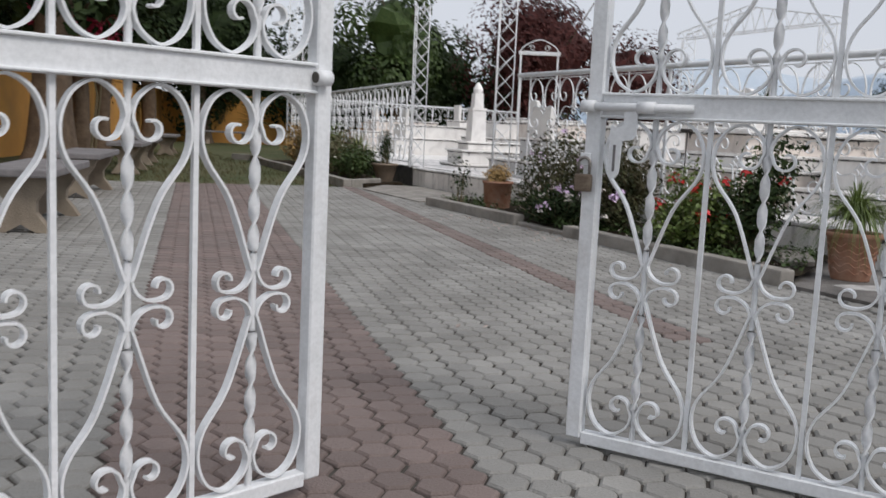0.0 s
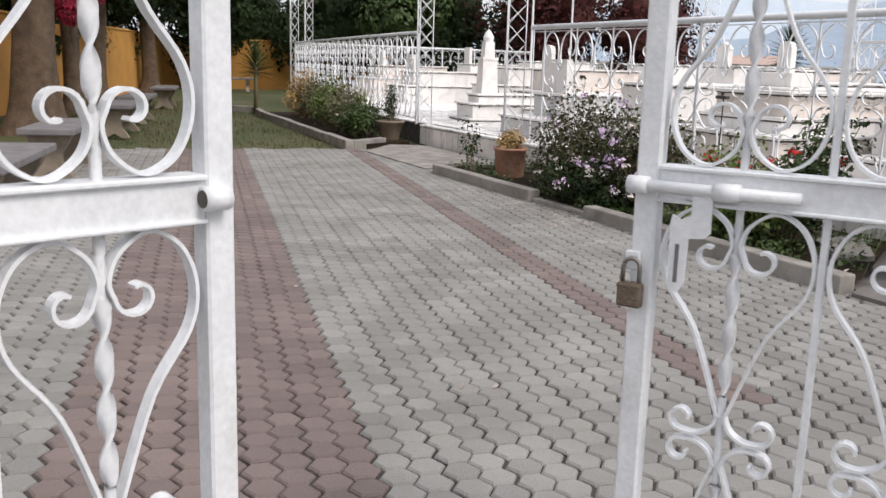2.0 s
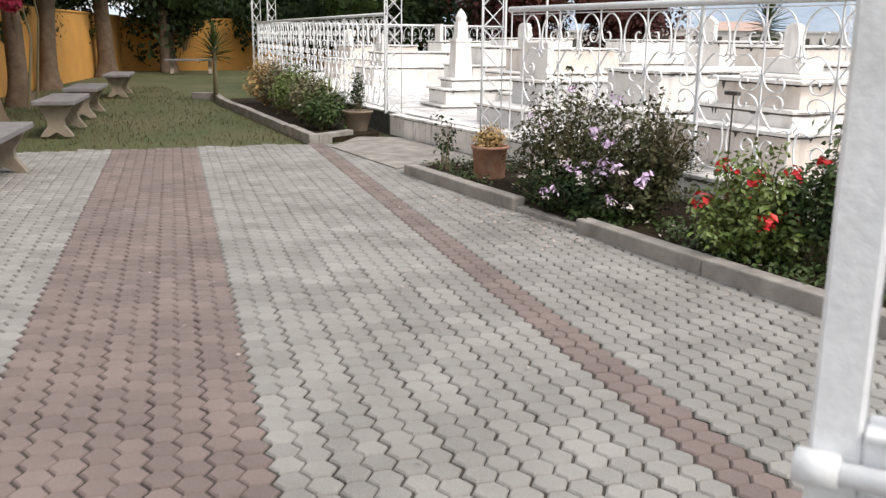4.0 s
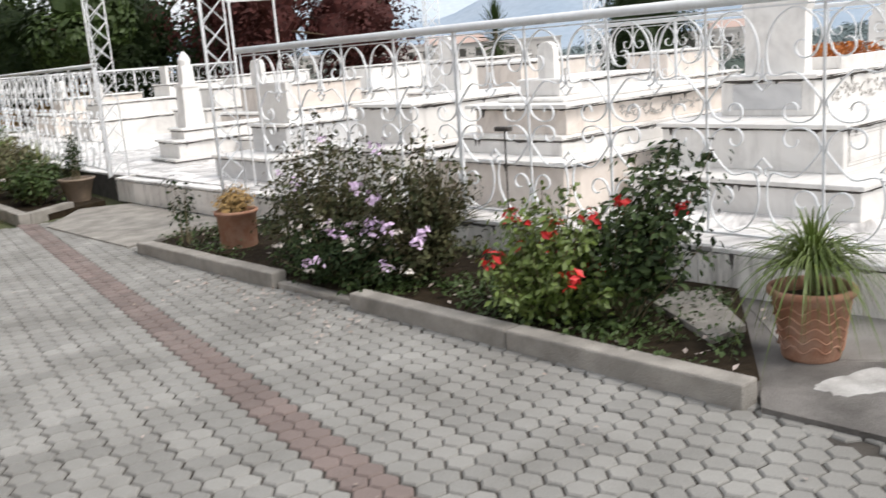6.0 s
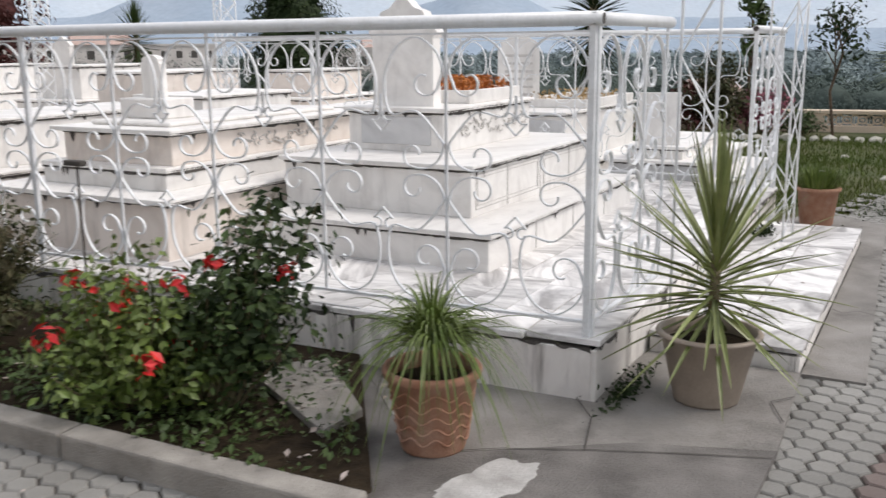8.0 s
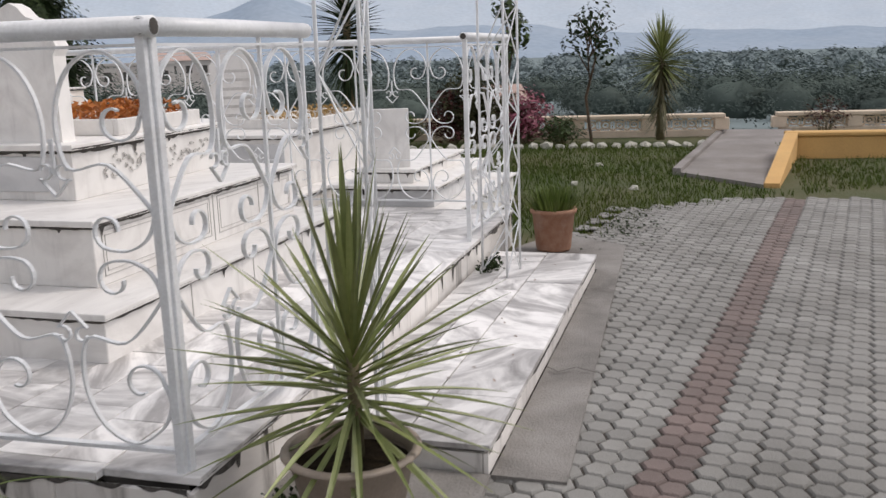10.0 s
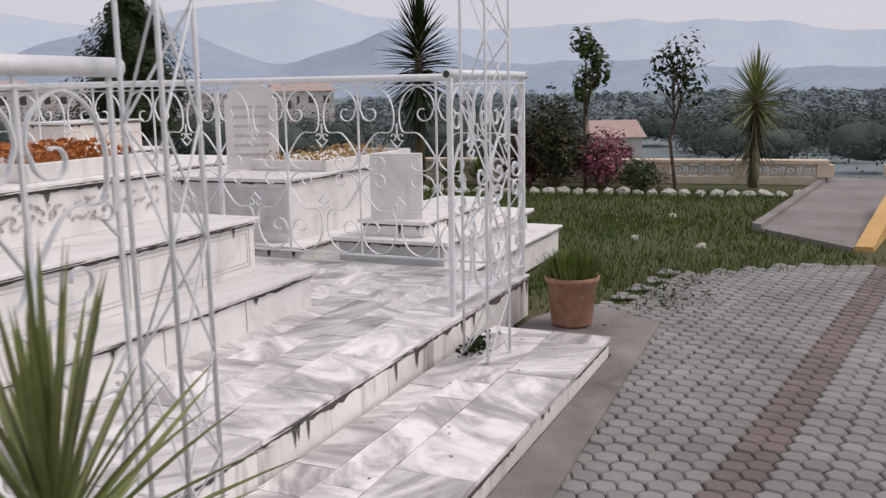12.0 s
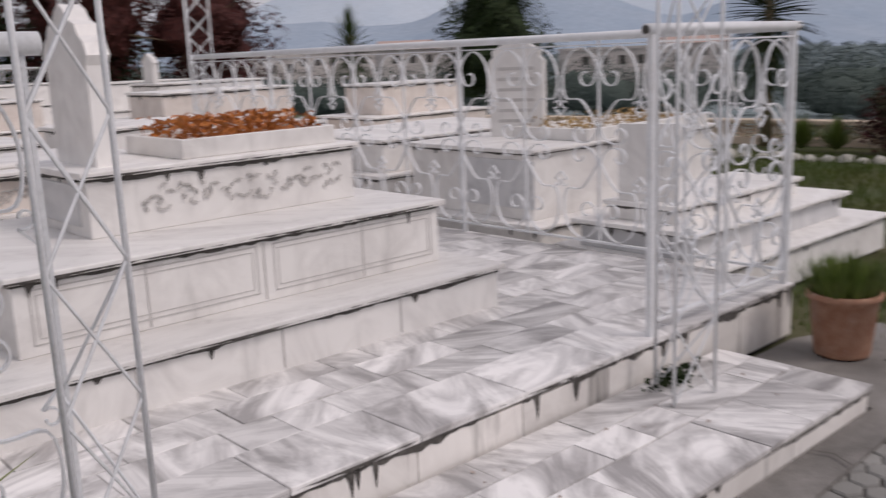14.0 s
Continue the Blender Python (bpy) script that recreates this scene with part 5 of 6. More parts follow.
def tree(name, label, x, y, height, trunk_r, crown, n, size, material, seed, limbs=7, crown_z=None, z=0.0, lean=0.0, lumps=14):
    """A bent tapered trunk, limbs, and a crown of leaves in uneven clumps."""
    rng = random.Random(seed)
    t = thing(name, label, "tree", m=pose(x, y, z, 0, 0, rng.uniform(0, 360)))
    cz = crown_z or height - crown[2]
    top = Vector((lean, 0.1, cz))
    bm = bmesh.new()
    pts = [Vector((0, 0, -0.3)), Vector((0.02, 0, 0.05)), Vector((lean * 0.3 + rng.uniform(-0.1, 0.1), rng.uniform(-0.1, 0.1), cz * 0.4)), Vector((lean * 0.7 + rng.uniform(-0.12, 0.12), rng.uniform(-0.1, 0.1), cz * 0.75)), top]
    tube(bm, pts, trunk_r, 9, trunk_r * 0.5)
    part("trunk", bm, BARK, t, "", True)
    lumps_at = []
    for k in range(limbs):
        a = 2 * math.pi * k / limbs + rng.uniform(-0.4, 0.4)
        st = top * rng.uniform(0.55, 0.95)
        en = Vector((math.cos(a) * crown[0] * rng.uniform(0.4, 0.85), math.sin(a) * crown[1] * rng.uniform(0.4, 0.85), cz + crown[2] * rng.uniform(-0.5, 0.8)))
        bm = bmesh.new()
        tube(bm, [st, (st + en) * 0.5 + Vector((0, 0, 0.15)), en], trunk_r * 0.38, 6, trunk_r * 0.08)
        part("limb", bm, BARK, t, "", True)
    bm = bmesh.new()
    bmesh.ops.create_icosphere(bm, subdivisions=3, radius=1.0)
    for v in bm.verts:
        k = 0.5 + 0.25 * noise.noise((v.co.x * 1.7 + seed, v.co.y * 1.7, v.co.z * 1.7)) + 0.1 * noise.noise((v.co.x * 5, v.co.y * 5 + seed, v.co.z * 5))
        v.co = Vector((lean + v.co.x * crown[0] * k, v.co.y * crown[1] * k, cz + v.co.z * crown[2] * k))
    if n > 1000:
        part("inner_foliage", bm, material, t)
    leaf_cloud("crown", ball_leaves(n, (lean, 0, cz), crown, size, lumps, seed), material, t)
    return t


def old_tree(x, y, r, lean, seed):
    """A thick fluted trunk wrapped in old bark, forking under a dark crown."""
    t = tree("old_tree", "gnarled old tree with a thick light-brown trunk by the wall", x, y, 6.5, r * 0.6, (2.3, 2.3, 1.9), 4200, 0.24, LEAF_DARK, seed, crown_z=4.1, lean=lean)
    t.matrix_basis = pose(x, y, 0)
    rng = random.Random(seed)
    bm = bmesh.new()
    rings = []
    for k in range(15):
        z = -0.1 + 2.6 * k / 14
        f = 1.0 + 0.75 * math.exp(-max(z, 0) / 0.22) - 0.12 * k / 14
        ring = []
        for q in range(22):
            a = 2 * math.pi * q / 22
            w = 1 + 0.16 * noise.noise((math.cos(a) * 1.8 + seed, math.sin(a) * 1.8, z * 0.8)) + 0.1 * noise.noise((math.cos(a) * 5, math.sin(a) * 5 + seed, z * 1.2))
            ring.append(bm.verts.new((lean * 0.3 * (max(z, 0.0) / 2.6) ** 1.5 + r * f * w * math.cos(a), r * f * w * math.sin(a), z)))
        rings.append(ring)
    for p, q in zip(rings, rings[1:]):
        for k in range(22):
            bm.faces.new((p[k], p[(k + 1) % 22], q[(k + 1) % 22], q[k]))
    bm.faces.new(rings[-1])
    part("bark_sheath", bm, BARK, t, "thick fluted bark", True)
    return t


DARK_TREE = "large dark evergreen tree with a dense overhanging crown"
# the last two trees are unseen, added to shade the court's west side
for i, (x, y, h, c) in enumerate(((-4.2, 14.5, 7, (2.6, 2.6, 2.6)), (-2.4, 19.0, 7, (2.5, 2.5, 2.6)), (-0.9, 23.5, 7, (2.6, 2.6, 2.7)), (0.6, 27.5, 7.5, (2.6, 2.6, 2.8)), (1.9, 31.8, 7.5, (2.6, 2.6, 2.8)), (5.6, 34.6, 7, (2.6, 2.6, 2.7)), (7.5, 39.0, 6.5, (3.2, 2.8, 3.0)), (11.5, 37.0, 6.6, (3.6, 3.0, 3.3)), (15.5, 36.5, 7.0, (3.6, 3.0, 3.4)), (19.5, 36.0, 6.6, (3.4, 3.0, 3.2)), (-5.6, 11.0, 7, (2.6, 2.6, 2.6)), (-6.4, 6.5, 7, (2.6, 2.6, 2.6)))):
    tree("evergreen_tree", DARK_TREE, x, y, h, 0.2, c, 7000, 0.24, LEAF_DARK, 60 + i, crown_z=h - c[2] - 0.9, lumps=22)
    if i < 6:
        shrub("hanging_foliage", "dark ivy and shrub growth hanging over the wall", x + 0.75, y + 0.4, (0.9, 1.3, 1.05), 2200, 0.12, LEAF_DARK, 160 + i, z=0.75, stems=34)
for i, (x, y, r, l) in enumerate(((0.38, 15.6, 0.3, 0.2), (1.66, 25.2, 0.2, 0.3), (3.48, 31.5, 0.24, -0.3), (5.83, 35.0, 0.18, 0.2), (1.0, 20.4, 0.17, -0.2))):
    old_tree(x, y, r, l, 80 + i)
tree("red_leaf_tree", "maroon-leaved tree behind the far railing", 18.0, 31.5, 7.2, 0.2, (3.4, 3.0, 3.4), 9500, 0.2, LEAF_RED, 91, crown_z=3.7, lumps=30)
tree("red_leaf_tree", "dark maroon tree with blossoms at the lawn's far end", 21.6, 31.0, 5.4, 0.18, (2.9, 2.6, 2.7), 7500, 0.19, LEAF_RED, 92, crown_z=2.7, lumps=30)
tree("broadleaf_tree", "green broadleaf tree beyond the far railing", 12.5, 33.0, 6.8, 0.18, (2.2, 2.2, 2.4), 4200, 0.24, LEAF, 93, crown_z=4.2)
for i, (x, y, z) in enumerate(((0.28, 18.5, 2.5), (1.11, 19.5, 2.0), (1.30, 21.5, 2.6))):
    b = thing("bougainvillea", "crimson bougainvillea spray hanging by the orange wall", "flowers", m=pose(x, y, 0))
    bm = bmesh.new()
    tube(bm, [(0, 0, -0.1), (0.15, 0.1, z * 0.6), (0, 0, z)], 0.03, 6, 0.01)
    part("stem", bm, STEM, b)
    leaf_cloud("blossom", ball_leaves(900, (0, 0, z), (0.7, 0.7, 0.5), 0.09, 6, 200 + i), PETAL_ROSE, b)

# arbour among the far graves
arb = thing("iron_arbour", "white iron arbour with a pediment among the graves", "arbour", m=pose(10.15, 18.0, FLOOR_Z, 0, 0, -30))
for sx in (-0.4, 0.4):
    for sy in (-0.12, 0.12):
        bm = bmesh.new()
        tube(bm, [(sx, sy, 0), (sx, sy, 2.35)], 0.02, 6)
        part("post", bm, WHITE_PAINT, arb)
    for k in range(7):
        bm = bmesh.new()
        tube(bm, [(sx, -0.12, 0.3 * k + 0.1), (sx, 0.12, 0.3 * k + 0.4)], 0.01, 4)
        part("brace", bm, WHITE_PAINT, arb)
part("lintel", bbox(-0.45, 0.45, -0.13, 0.13, 2.3, 2.36, bevel=0.006), WHITE_PAINT, arb)
bm = bmesh.new()
strip(bm, smooth_path([(-0.42, 2.36), (-0.3, 2.5), (0, 2.62), (0.3, 2.5), (0.42, 2.36)], 5), 0.03, 0.02)
part("pediment", bm, WHITE_PAINT, arb)
for s in (-1, 1):
    bm = bmesh.new()
    strip(bm, curl(s * 0.17, 2.44, 0.07, 0.02, 0 if s > 0 else math.pi, 1.3 * s, 14), 0.02, 0.012)
    part("scroll", bm, WHITE_PAINT, arb)

# ---- east side: lawn edge, balustrade, garden, valley ----
rng = random.Random(77)


def boulder(x, y, r, material, name, label, group):
    bm = bmesh.new()
    bmesh.ops.create_icosphere(bm, subdivisions=1, radius=r)
    for v in bm.verts:
        v.co = Vector((v.co.x, v.co.y, v.co.z * 0.85)) * rng.uniform(0.75, 1.2)
    return solo(name, bm, material, label, "stone", group, m=pose(x, y, r * 0.35 - 0.05, rng.uniform(-20, 20), rng.uniform(-20, 20), rng.uniform(0, 360)))


for k in range(46):
    y = 2.95 + 0.21 * k
    boulder(17.95 - 0.13 * (y - 3.2) + rng.uniform(-0.03, 0.03), y, rng.uniform(0.09, 0.12), STONE_WHITE, "border_stone", "whitewashed stone edging the lawn", "border stones")
for x, y in ((13.9, 4.3), (15.6, 4.2), (13.6, 3.6), (12.9, 4.9)):
    boulder(x, y, 0.06, STONE_WHITE, "lawn_stone", "small pale stone lying on the lawn", "lawn stones")


def balustrade(a, b, z0, z1, label):
    d = Vector((b[0] - a[0], b[1] - a[1]))
    L = d.length
    w = thing("balustrade", label, "balustrade", kind="structure", m=pose(a[0], a[1], 0, 0, 0, math.degrees(math.atan2(d.y, d.x))))
    n = max(1, round(L / 1.25))
    s = L / n
    part("base_course", bbox(0, L, -0.09, 0.09, z0 - 0.6, z0 + 0.14, bevel=0.01), CREAM_WALL, w)
    part("coping", bbox(-0.05, L + 0.05, -0.12, 0.12, z1 - 0.07, z1, bevel=0.012), CREAM_WALL, w)
    for i in range(n + 1):
        part("pier", bbox(s * i - 0.12, s * i + 0.12, -0.105, 0.105, z0 + 0.14, z1 - 0.07, bevel=0.008), CREAM_WALL, w)
    zc, hh = (z0 + 0.14 + z1 - 0.07) / 2, (z1 - 0.07 - z0 - 0.14) / 2
    bm = bmesh.new()
    m4 = 4
    bw = (s - 0.24) / m4
    for k in range(m4):
        cx = 0.12 + bw * (k + 0.5)
        ring = [(cx + bw * 0.3 * math.cos(t), zc + hh * 0.62 * math.sin(t)) for t in [2 * math.pi * q / 10 for q in range(11)]]
        strip(bm, ring, 0.07, 0.03)
        for q in range(4):
            t = math.pi / 4 + q * math.pi / 2
            strip(bm, [(cx + bw * 0.3 * math.cos(t), zc + hh * 0.62 * math.sin(t)), (cx + bw * 0.5 * math.copysign(1, math.cos(t)), zc + hh * math.copysign(1, math.sin(t)))], 0.07, 0.03)
        box(bm, cx - bw * 0.1, cx + bw * 0.1, -0.035, 0.035, zc - hh * 0.2, zc + hh * 0.2)
        box(bm, cx + bw * 0.46, cx + bw * 0.5, -0.035, 0.035, zc - hh, zc + hh)
    me = mesh_of("pierced_block", bm, CREAM_WALL)
    for i in range(n):
        o = new("pierced_block", me)
        o.parent, o.location = w, (s * i, 0, 0)
    return w


balustrade((18.3, 14.5), (19.75, 2.66), -0.06, 0.345, "cream plaster balustrade of pierced blocks along the terrace edge")
balustrade((20.55, 1.7), (21.4, -8.0), -0.1, 0.3, "cream plaster balustrade of pierced blocks along the terrace edge")
path = thing("garden_path", "grey concrete garden path rising past the lawn", "path", kind="structure")
part("slab", prism(bmesh.new(), [(13.75, 2.28), (14.7, 3.15), (20.4, 2.55), (20.4, 1.5), (16.4, 1.89)], -0.1, 0.015), PATH_CONCRETE, path)
part("edging", prism(bmesh.new(), [(14.7, 3.15), (14.75, 3.25), (20.4, 2.66), (20.4, 2.56)], -0.1, 0.06), PATH_CONCRETE, path)
garden_wall("wall_terrace", (16.45, 1.85), (17.2, -7.0), 0.26, "low orange plaster wall beside the lawn", TERRACE_WALL)
bm = bmesh.new()
f = [bm.verts.new(p) for p in ((13.8, 2.27, -0.1), (16.5, 1.88, -0.1), (16.5, 1.88, 0.32), (13.8, 2.27, 0.02))]
k = [bm.verts.new((v.co.x, v.co.y - 0.16, v.co.z)) for v in f]
bm.faces.new(f)
bm.faces.new(k[::-1])
for i in range(4):
    j = (i + 1) % 4
    bm.faces.new((f[i], k[i], k[j], f[j]))
bmesh.ops.recalc_face_normals(bm, faces=bm.faces[:])
solo("wall_ramp", bm, TERRACE_WALL, "sloping orange plaster cheek wall of the path", "wall", kind="structure")

shrub("garden_shrub", "tall dark brownish-green shrub by the balustrade", 18.4, 6.5, (0.6, 0.75, 0.66), 4200, 0.08, LEAF_DUSK, 101, stems=50, z=0.0)
shrub("maroon_shrub", "maroon-leaved shrub by the balustrade", 18.4, 6.95, (0.55, 0.55, 0.45), 1800, 0.08, LEAF_RED, 102, stems=40, z=0.0)
shrub("bougainvillea", "dusty pink bougainvillea bush by the balustrade", 18.5, 5.75, (0.42, 0.55, 0.42), 1700, 0.08, PETAL_PINK, 103, stems=40, z=0.0)
spiky("yellow_grass_clump", "clump of yellow-green strap leaves behind the border stones", 18.4, 7.7, 0.0, 150, 0.5, 0.03, (35, 88), 0.0, LEAF_BRIGHT, 0.1, 104)
spiky("yellow_grass_clump", "clump of yellow-green strap leaves behind the border stones", 18.4, 8.2, 0.0, 150, 0.5, 0.03, (35, 88), 0.0, LEAF_BRIGHT, 0.1, 105)
shrub("garden_shrub", "small rounded green shrub by the balustrade", 18.35, 5.15, (0.35, 0.4, 0.22), 1300, 0.06, LEAF, 106, stems=40, z=0.0)
tree("young_tree", "slender young tree with an airy green crown", 18.5, 6.0, 2.5, 0.035, (0.34, 0.34, 0.62), 520, 0.12, LEAF, 107, crown_z=1.85, limbs=6, lumps=9)
tree("young_tree", "thin young tree with sparse dark foliage", 18.5, 4.66, 2.3, 0.03, (0.62, 0.62, 0.6), 420, 0.09, LEAF_DARK, 108, crown_z=1.75, limbs=9, lumps=12)
spiky("tall_yucca", "tall yucca with a shaggy leafy stem by the path", 18.75, 3.6, 0.0, 150, 0.62, 0.045, (-35, 86), 1.42, LEAF_YUCCA, 0.06, 109, "plant", "", 0.07, 0.22, beard=160)
spiky("tall_palm", "tall dark palm-like yucca behind the railing", 18.5, 8.8, 0.0, 260, 0.75, 0.06, (-75, 86), 2.5, LEAF_DARK, 0.1, 110, "plant", "", 0.09, 0.5)
spiky("tall_yucca", "dark yucca standing beyond the graves", 24.0, 26.0, -0.5, 160, 0.9, 0.07, (-40, 86), 2.8, LEAF, 0.1, 111, "plant", "", 0.1, 0.4)
shrub("bare_shrub", "bare reddish shrub beside the low wall", 20.2, 1.0, (0.45, 0.45, 0.3), 500, 0.05, LEAF_RED, 112, stems=24, z=0.0)
bm_t = thing("conifer", "dark bushy conifer rising beyond the graves", "tree", m=pose(24.5, 20.1, -0.6))
bm = bmesh.new()
tube(bm, [(0, 0, 0), (0, 0, 4.2)], 0.16, 8, 0.03)
part("trunk", bm, BARK, bm_t)
rng = random.Random(5)
lv = []
for _ in range(11000):
    u = rng.random()
    zz = 0.9 + 4.0 * u
    a = rng.uniform(0, 6.283)
    lump = 1 + 0.3 * math.sin(5 * a + zz * 4) + 0.15 * math.sin(11 * a - zz * 7)
    r = (1.5 * (1 - u ** 2.2) + 0.1) * lump * rng.uniform(0.5, 1.0)
    lv.append(((r * math.cos(a), r * math.sin(a), zz), rng.uniform(0.1, 0.2), (math.cos(a), math.sin(a), 0.9)))
bm = bmesh.new()
lathe(bm, [(0.05, 0.8), (0.85, 1.2), (0.95, 2.2), (0.75, 3.3), (0.4, 4.2), (0.02, 4.7)], 14)
for v in bm.verts:
    v.co.x *= 1 + 0.3 * noise.noise(v.co * 2.0)
    v.co.y *= 1 + 0.3 * noise.noise(v.co * 2.3)
part("inner_foliage", bm, LEAF_DARK, bm_t)
leaf_cloud("crown", lv, LEAF_DARK, bm_t)

# grass blades
def lawn(name, count, area, skip, tall, material, label, seed):
    rng = random.Random(seed)
    verts, faces = [], []
    for _ in range(count):
        x, y = rng.uniform(area[0], area[1]), rng.uniform(area[2], area[3])
        if skip(x, y, rng) or rng.random() < 0.35 + 0.7 * noise.noise((x * 0.7, y * 0.7, 3.0)):
            continue
        hgt, a = rng.uniform(*tall), rng.uniform(0, 6.28)
        dx, dy = math.cos(a) * 0.008, math.sin(a) * 0.008
        i = len(verts)
        lx, ly = rng.gauss(0, 0.025), rng.gauss(0, 0.025)
        verts += [(x - dx, y - dy, -0.04), (x + dx, y + dy, -0.04), (x + lx, y + ly, -0.03 + hgt)]
        faces.append((i, i + 1, i + 2))
    me = bpy.data.meshes.new(name)
    me.from_pydata(verts, [], faces)
    me.materials.append(material)
    tagged(new(name, me), label, "grass", kind="stuff")


def off_lawn(x, y, rng):
    edge = 3.5 + max(0.0, 11.1 - x) * 0.9 - max(0.0, x - 12.0) * 1.25 + 0.12 * noise.noise((x * 3.0, y * 3.0, 1.0))
    on_path = x > 13.4 and 1.9 < y < 3.2 and y < 3.22 - (x - 14.7) * 0.11 and y < 2.15 + (x - 13.4) * 0.77
    return y < edge + rng.uniform(-0.12, 0.12) or on_path or (10.5 < x < 12.85 and y > 4.7) or (x < 10.55 and y < 4.3)


lawn("grass", 60000, (10.6, 18.2, -1.0, 8.6), off_lawn, (0.035, 0.085), mat("grass_blade", (0.062, 0.105, 0.018), (0.1, 0.125, 0.03), 1.2, 0.7, 0, 0, 40, (0.16, 0.135, 0.06), 0.5, 0.35, True, spec=0.15), "short patchy green and straw lawn grass", 21)
lawn("grass", 9000, (0.5, 4.3, 13.0, 26.0), lambda x, y, r: False, (0.03, 0.07), mat("dry_grass_blade", (0.085, 0.085, 0.035), (0.135, 0.11, 0.06), 1.2, 0.7, 0, 0, 40, per=0.4, island=True, spec=0.15), "thin olive lawn grass with worn straw patches", 22)

# fallen leaves and petals on the paving
rng = random.Random(31)
lv = [((rng.gauss(4.2, 0.18), rng.uniform(6.6, 8.8), 0.012), rng.uniform(0.02, 0.045), (rng.gauss(0, 0.3), rng.gauss(0, 0.3), 1)) for _ in range(150)]
lv += [((rng.uniform(1.5, 4.3), rng.uniform(2.5, 12), 0.01), rng.uniform(0.015, 0.035), (rng.gauss(0, 0.3), rng.gauss(0, 0.3), 1)) for _ in range(110)]
lv += [((rng.uniform(4.6, 5.6), rng.uniform(4.7, 10), 0.085), rng.uniform(0.02, 0.05), (rng.gauss(0, 0.3), rng.gauss(0, 0.3), 1)) for _ in range(260)]
lv += [((rng.uniform(6.7, 9.6), rng.uniform(3.62, 4.2), STEP_Z + 0.004), rng.uniform(0.012, 0.03), (rng.gauss(0, 0.3), rng.gauss(0, 0.3), 1)) for _ in range(26)]
litter = leaf_cloud("fallen_leaves", lv, mat("faded_litter", (0.3, 0.24, 0.2), (0.42, 0.36, 0.33), 20, 0.8, 0, 0, per=0.5, island=True), None)
tagged(litter, "scattered faded leaves and pale petals on paving and soil", "leaves", kind="stuff")
lv = [((9.2 + rng.gauss(0, 0.09), 4.16 + rng.gauss(0, 0.035), STEP_Z + abs(rng.gauss(0, 0.03))), rng.uniform(0.02, 0.05), (rng.gauss(0, 1), rng.gauss(0, 1), 1)) for _ in range(160)]
tagged(leaf_cloud("weed", lv, LEAF_DARK, None), "small dark weed growing at the mast's foot", "weed", kind="stuff")
lv = [((5.95 + rng.gauss(0, 0.16), 4.16 + rng.gauss(0, 0.03), 0.03 + abs(rng.gauss(0, 0.02))), rng.uniform(0.015, 0.04), (rng.gauss(0, 1), rng.gauss(0, 1), 1)) for _ in range(260)]
lv += [((rng.gauss(11.5, 0.5), rng.gauss(3.45, 0.14), 0.012), rng.uniform(0.015, 0.045), (rng.gauss(0, 0.4), rng.gauss(0, 0.4), 1)) for _ in range(260)]
tagged(leaf_cloud("moss", lv, LEAF_DARK, None), "dark moss and litter at the platform's foot", "moss", kind="stuff")

# far woods in the valley, houses, hills
rng = random.Random(41)
bm = bmesh.new()
near_lv, far_lv = [], []
for k in range(900):
    az = radians(rng.uniform(16, 118))
    dist = 72 + 520 * rng.random() ** 1.35
    x, y = 4 + dist * math.sin(az), 3 + dist * math.cos(az)
    if x < 34 or (dist < 110 and 73 < math.degrees(az) < 82):
        continue
    g = ground_z(x, y)
    near = dist < 150
    h = rng.uniform(4.0, 7.2) + dist * 0.004
    r = h * rng.uniform(0.5, 0.95)
    vs = bmesh.ops.create_icosphere(bm, subdivisions=2, radius=1.0)["verts"]
    for v in vs:
        q = 0.36 + 0.3 * noise.noise((v.co.x * 1.9 + k, v.co.y * 1.9, v.co.z * 1.9))
        v.co = Vector((x + v.co.x * r * q, y + v.co.y * r * q, g + h * 0.42 + v.co.z * h * 0.55 * q))
    for _ in range(900 if near else 150):
        v = Vector((rng.gauss(0, 1), rng.gauss(0, 1), abs(rng.gauss(0, 1)) - 0.35)).normalized()
        q = (0.78 + 0.6 * noise.noise((v.x * 1.9 + k, v.y * 1.9, v.z * 1.9)) + 0.4 * noise.noise((v.x * 5, v.y * 5 + k, v.z * 5))) * rng.uniform(0.72, 1.1)
        w = v * q
        (near_lv if near else far_lv).append(((x + w.x * r, y + w.y * r, g + h * 0.42 + w.z * h * 0.55), dist * (0.0036 if near else 0.005) * rng.uniform(0.6, 1.2), (v.x, v.y, v.z + 0.5)))
# leaf colours here already contain the valley haze
solo("far_woods", bm, HAZED_WOOD_NEAR, "woods filling the valley with blue-green haze painted in", "trees", kind="stuff", smooth=True)
tagged(leaf_cloud("valley_foliage", near_lv, HAZED_WOOD_NEAR, None), "outer foliage of the nearer valley trees, haze painted in", "trees", kind="stuff")
tagged(leaf_cloud("far_foliage", far_lv, HAZED_WOOD_FAR, None), "loose outer foliage of the valley woods, haze painted in", "trees", kind="stuff")


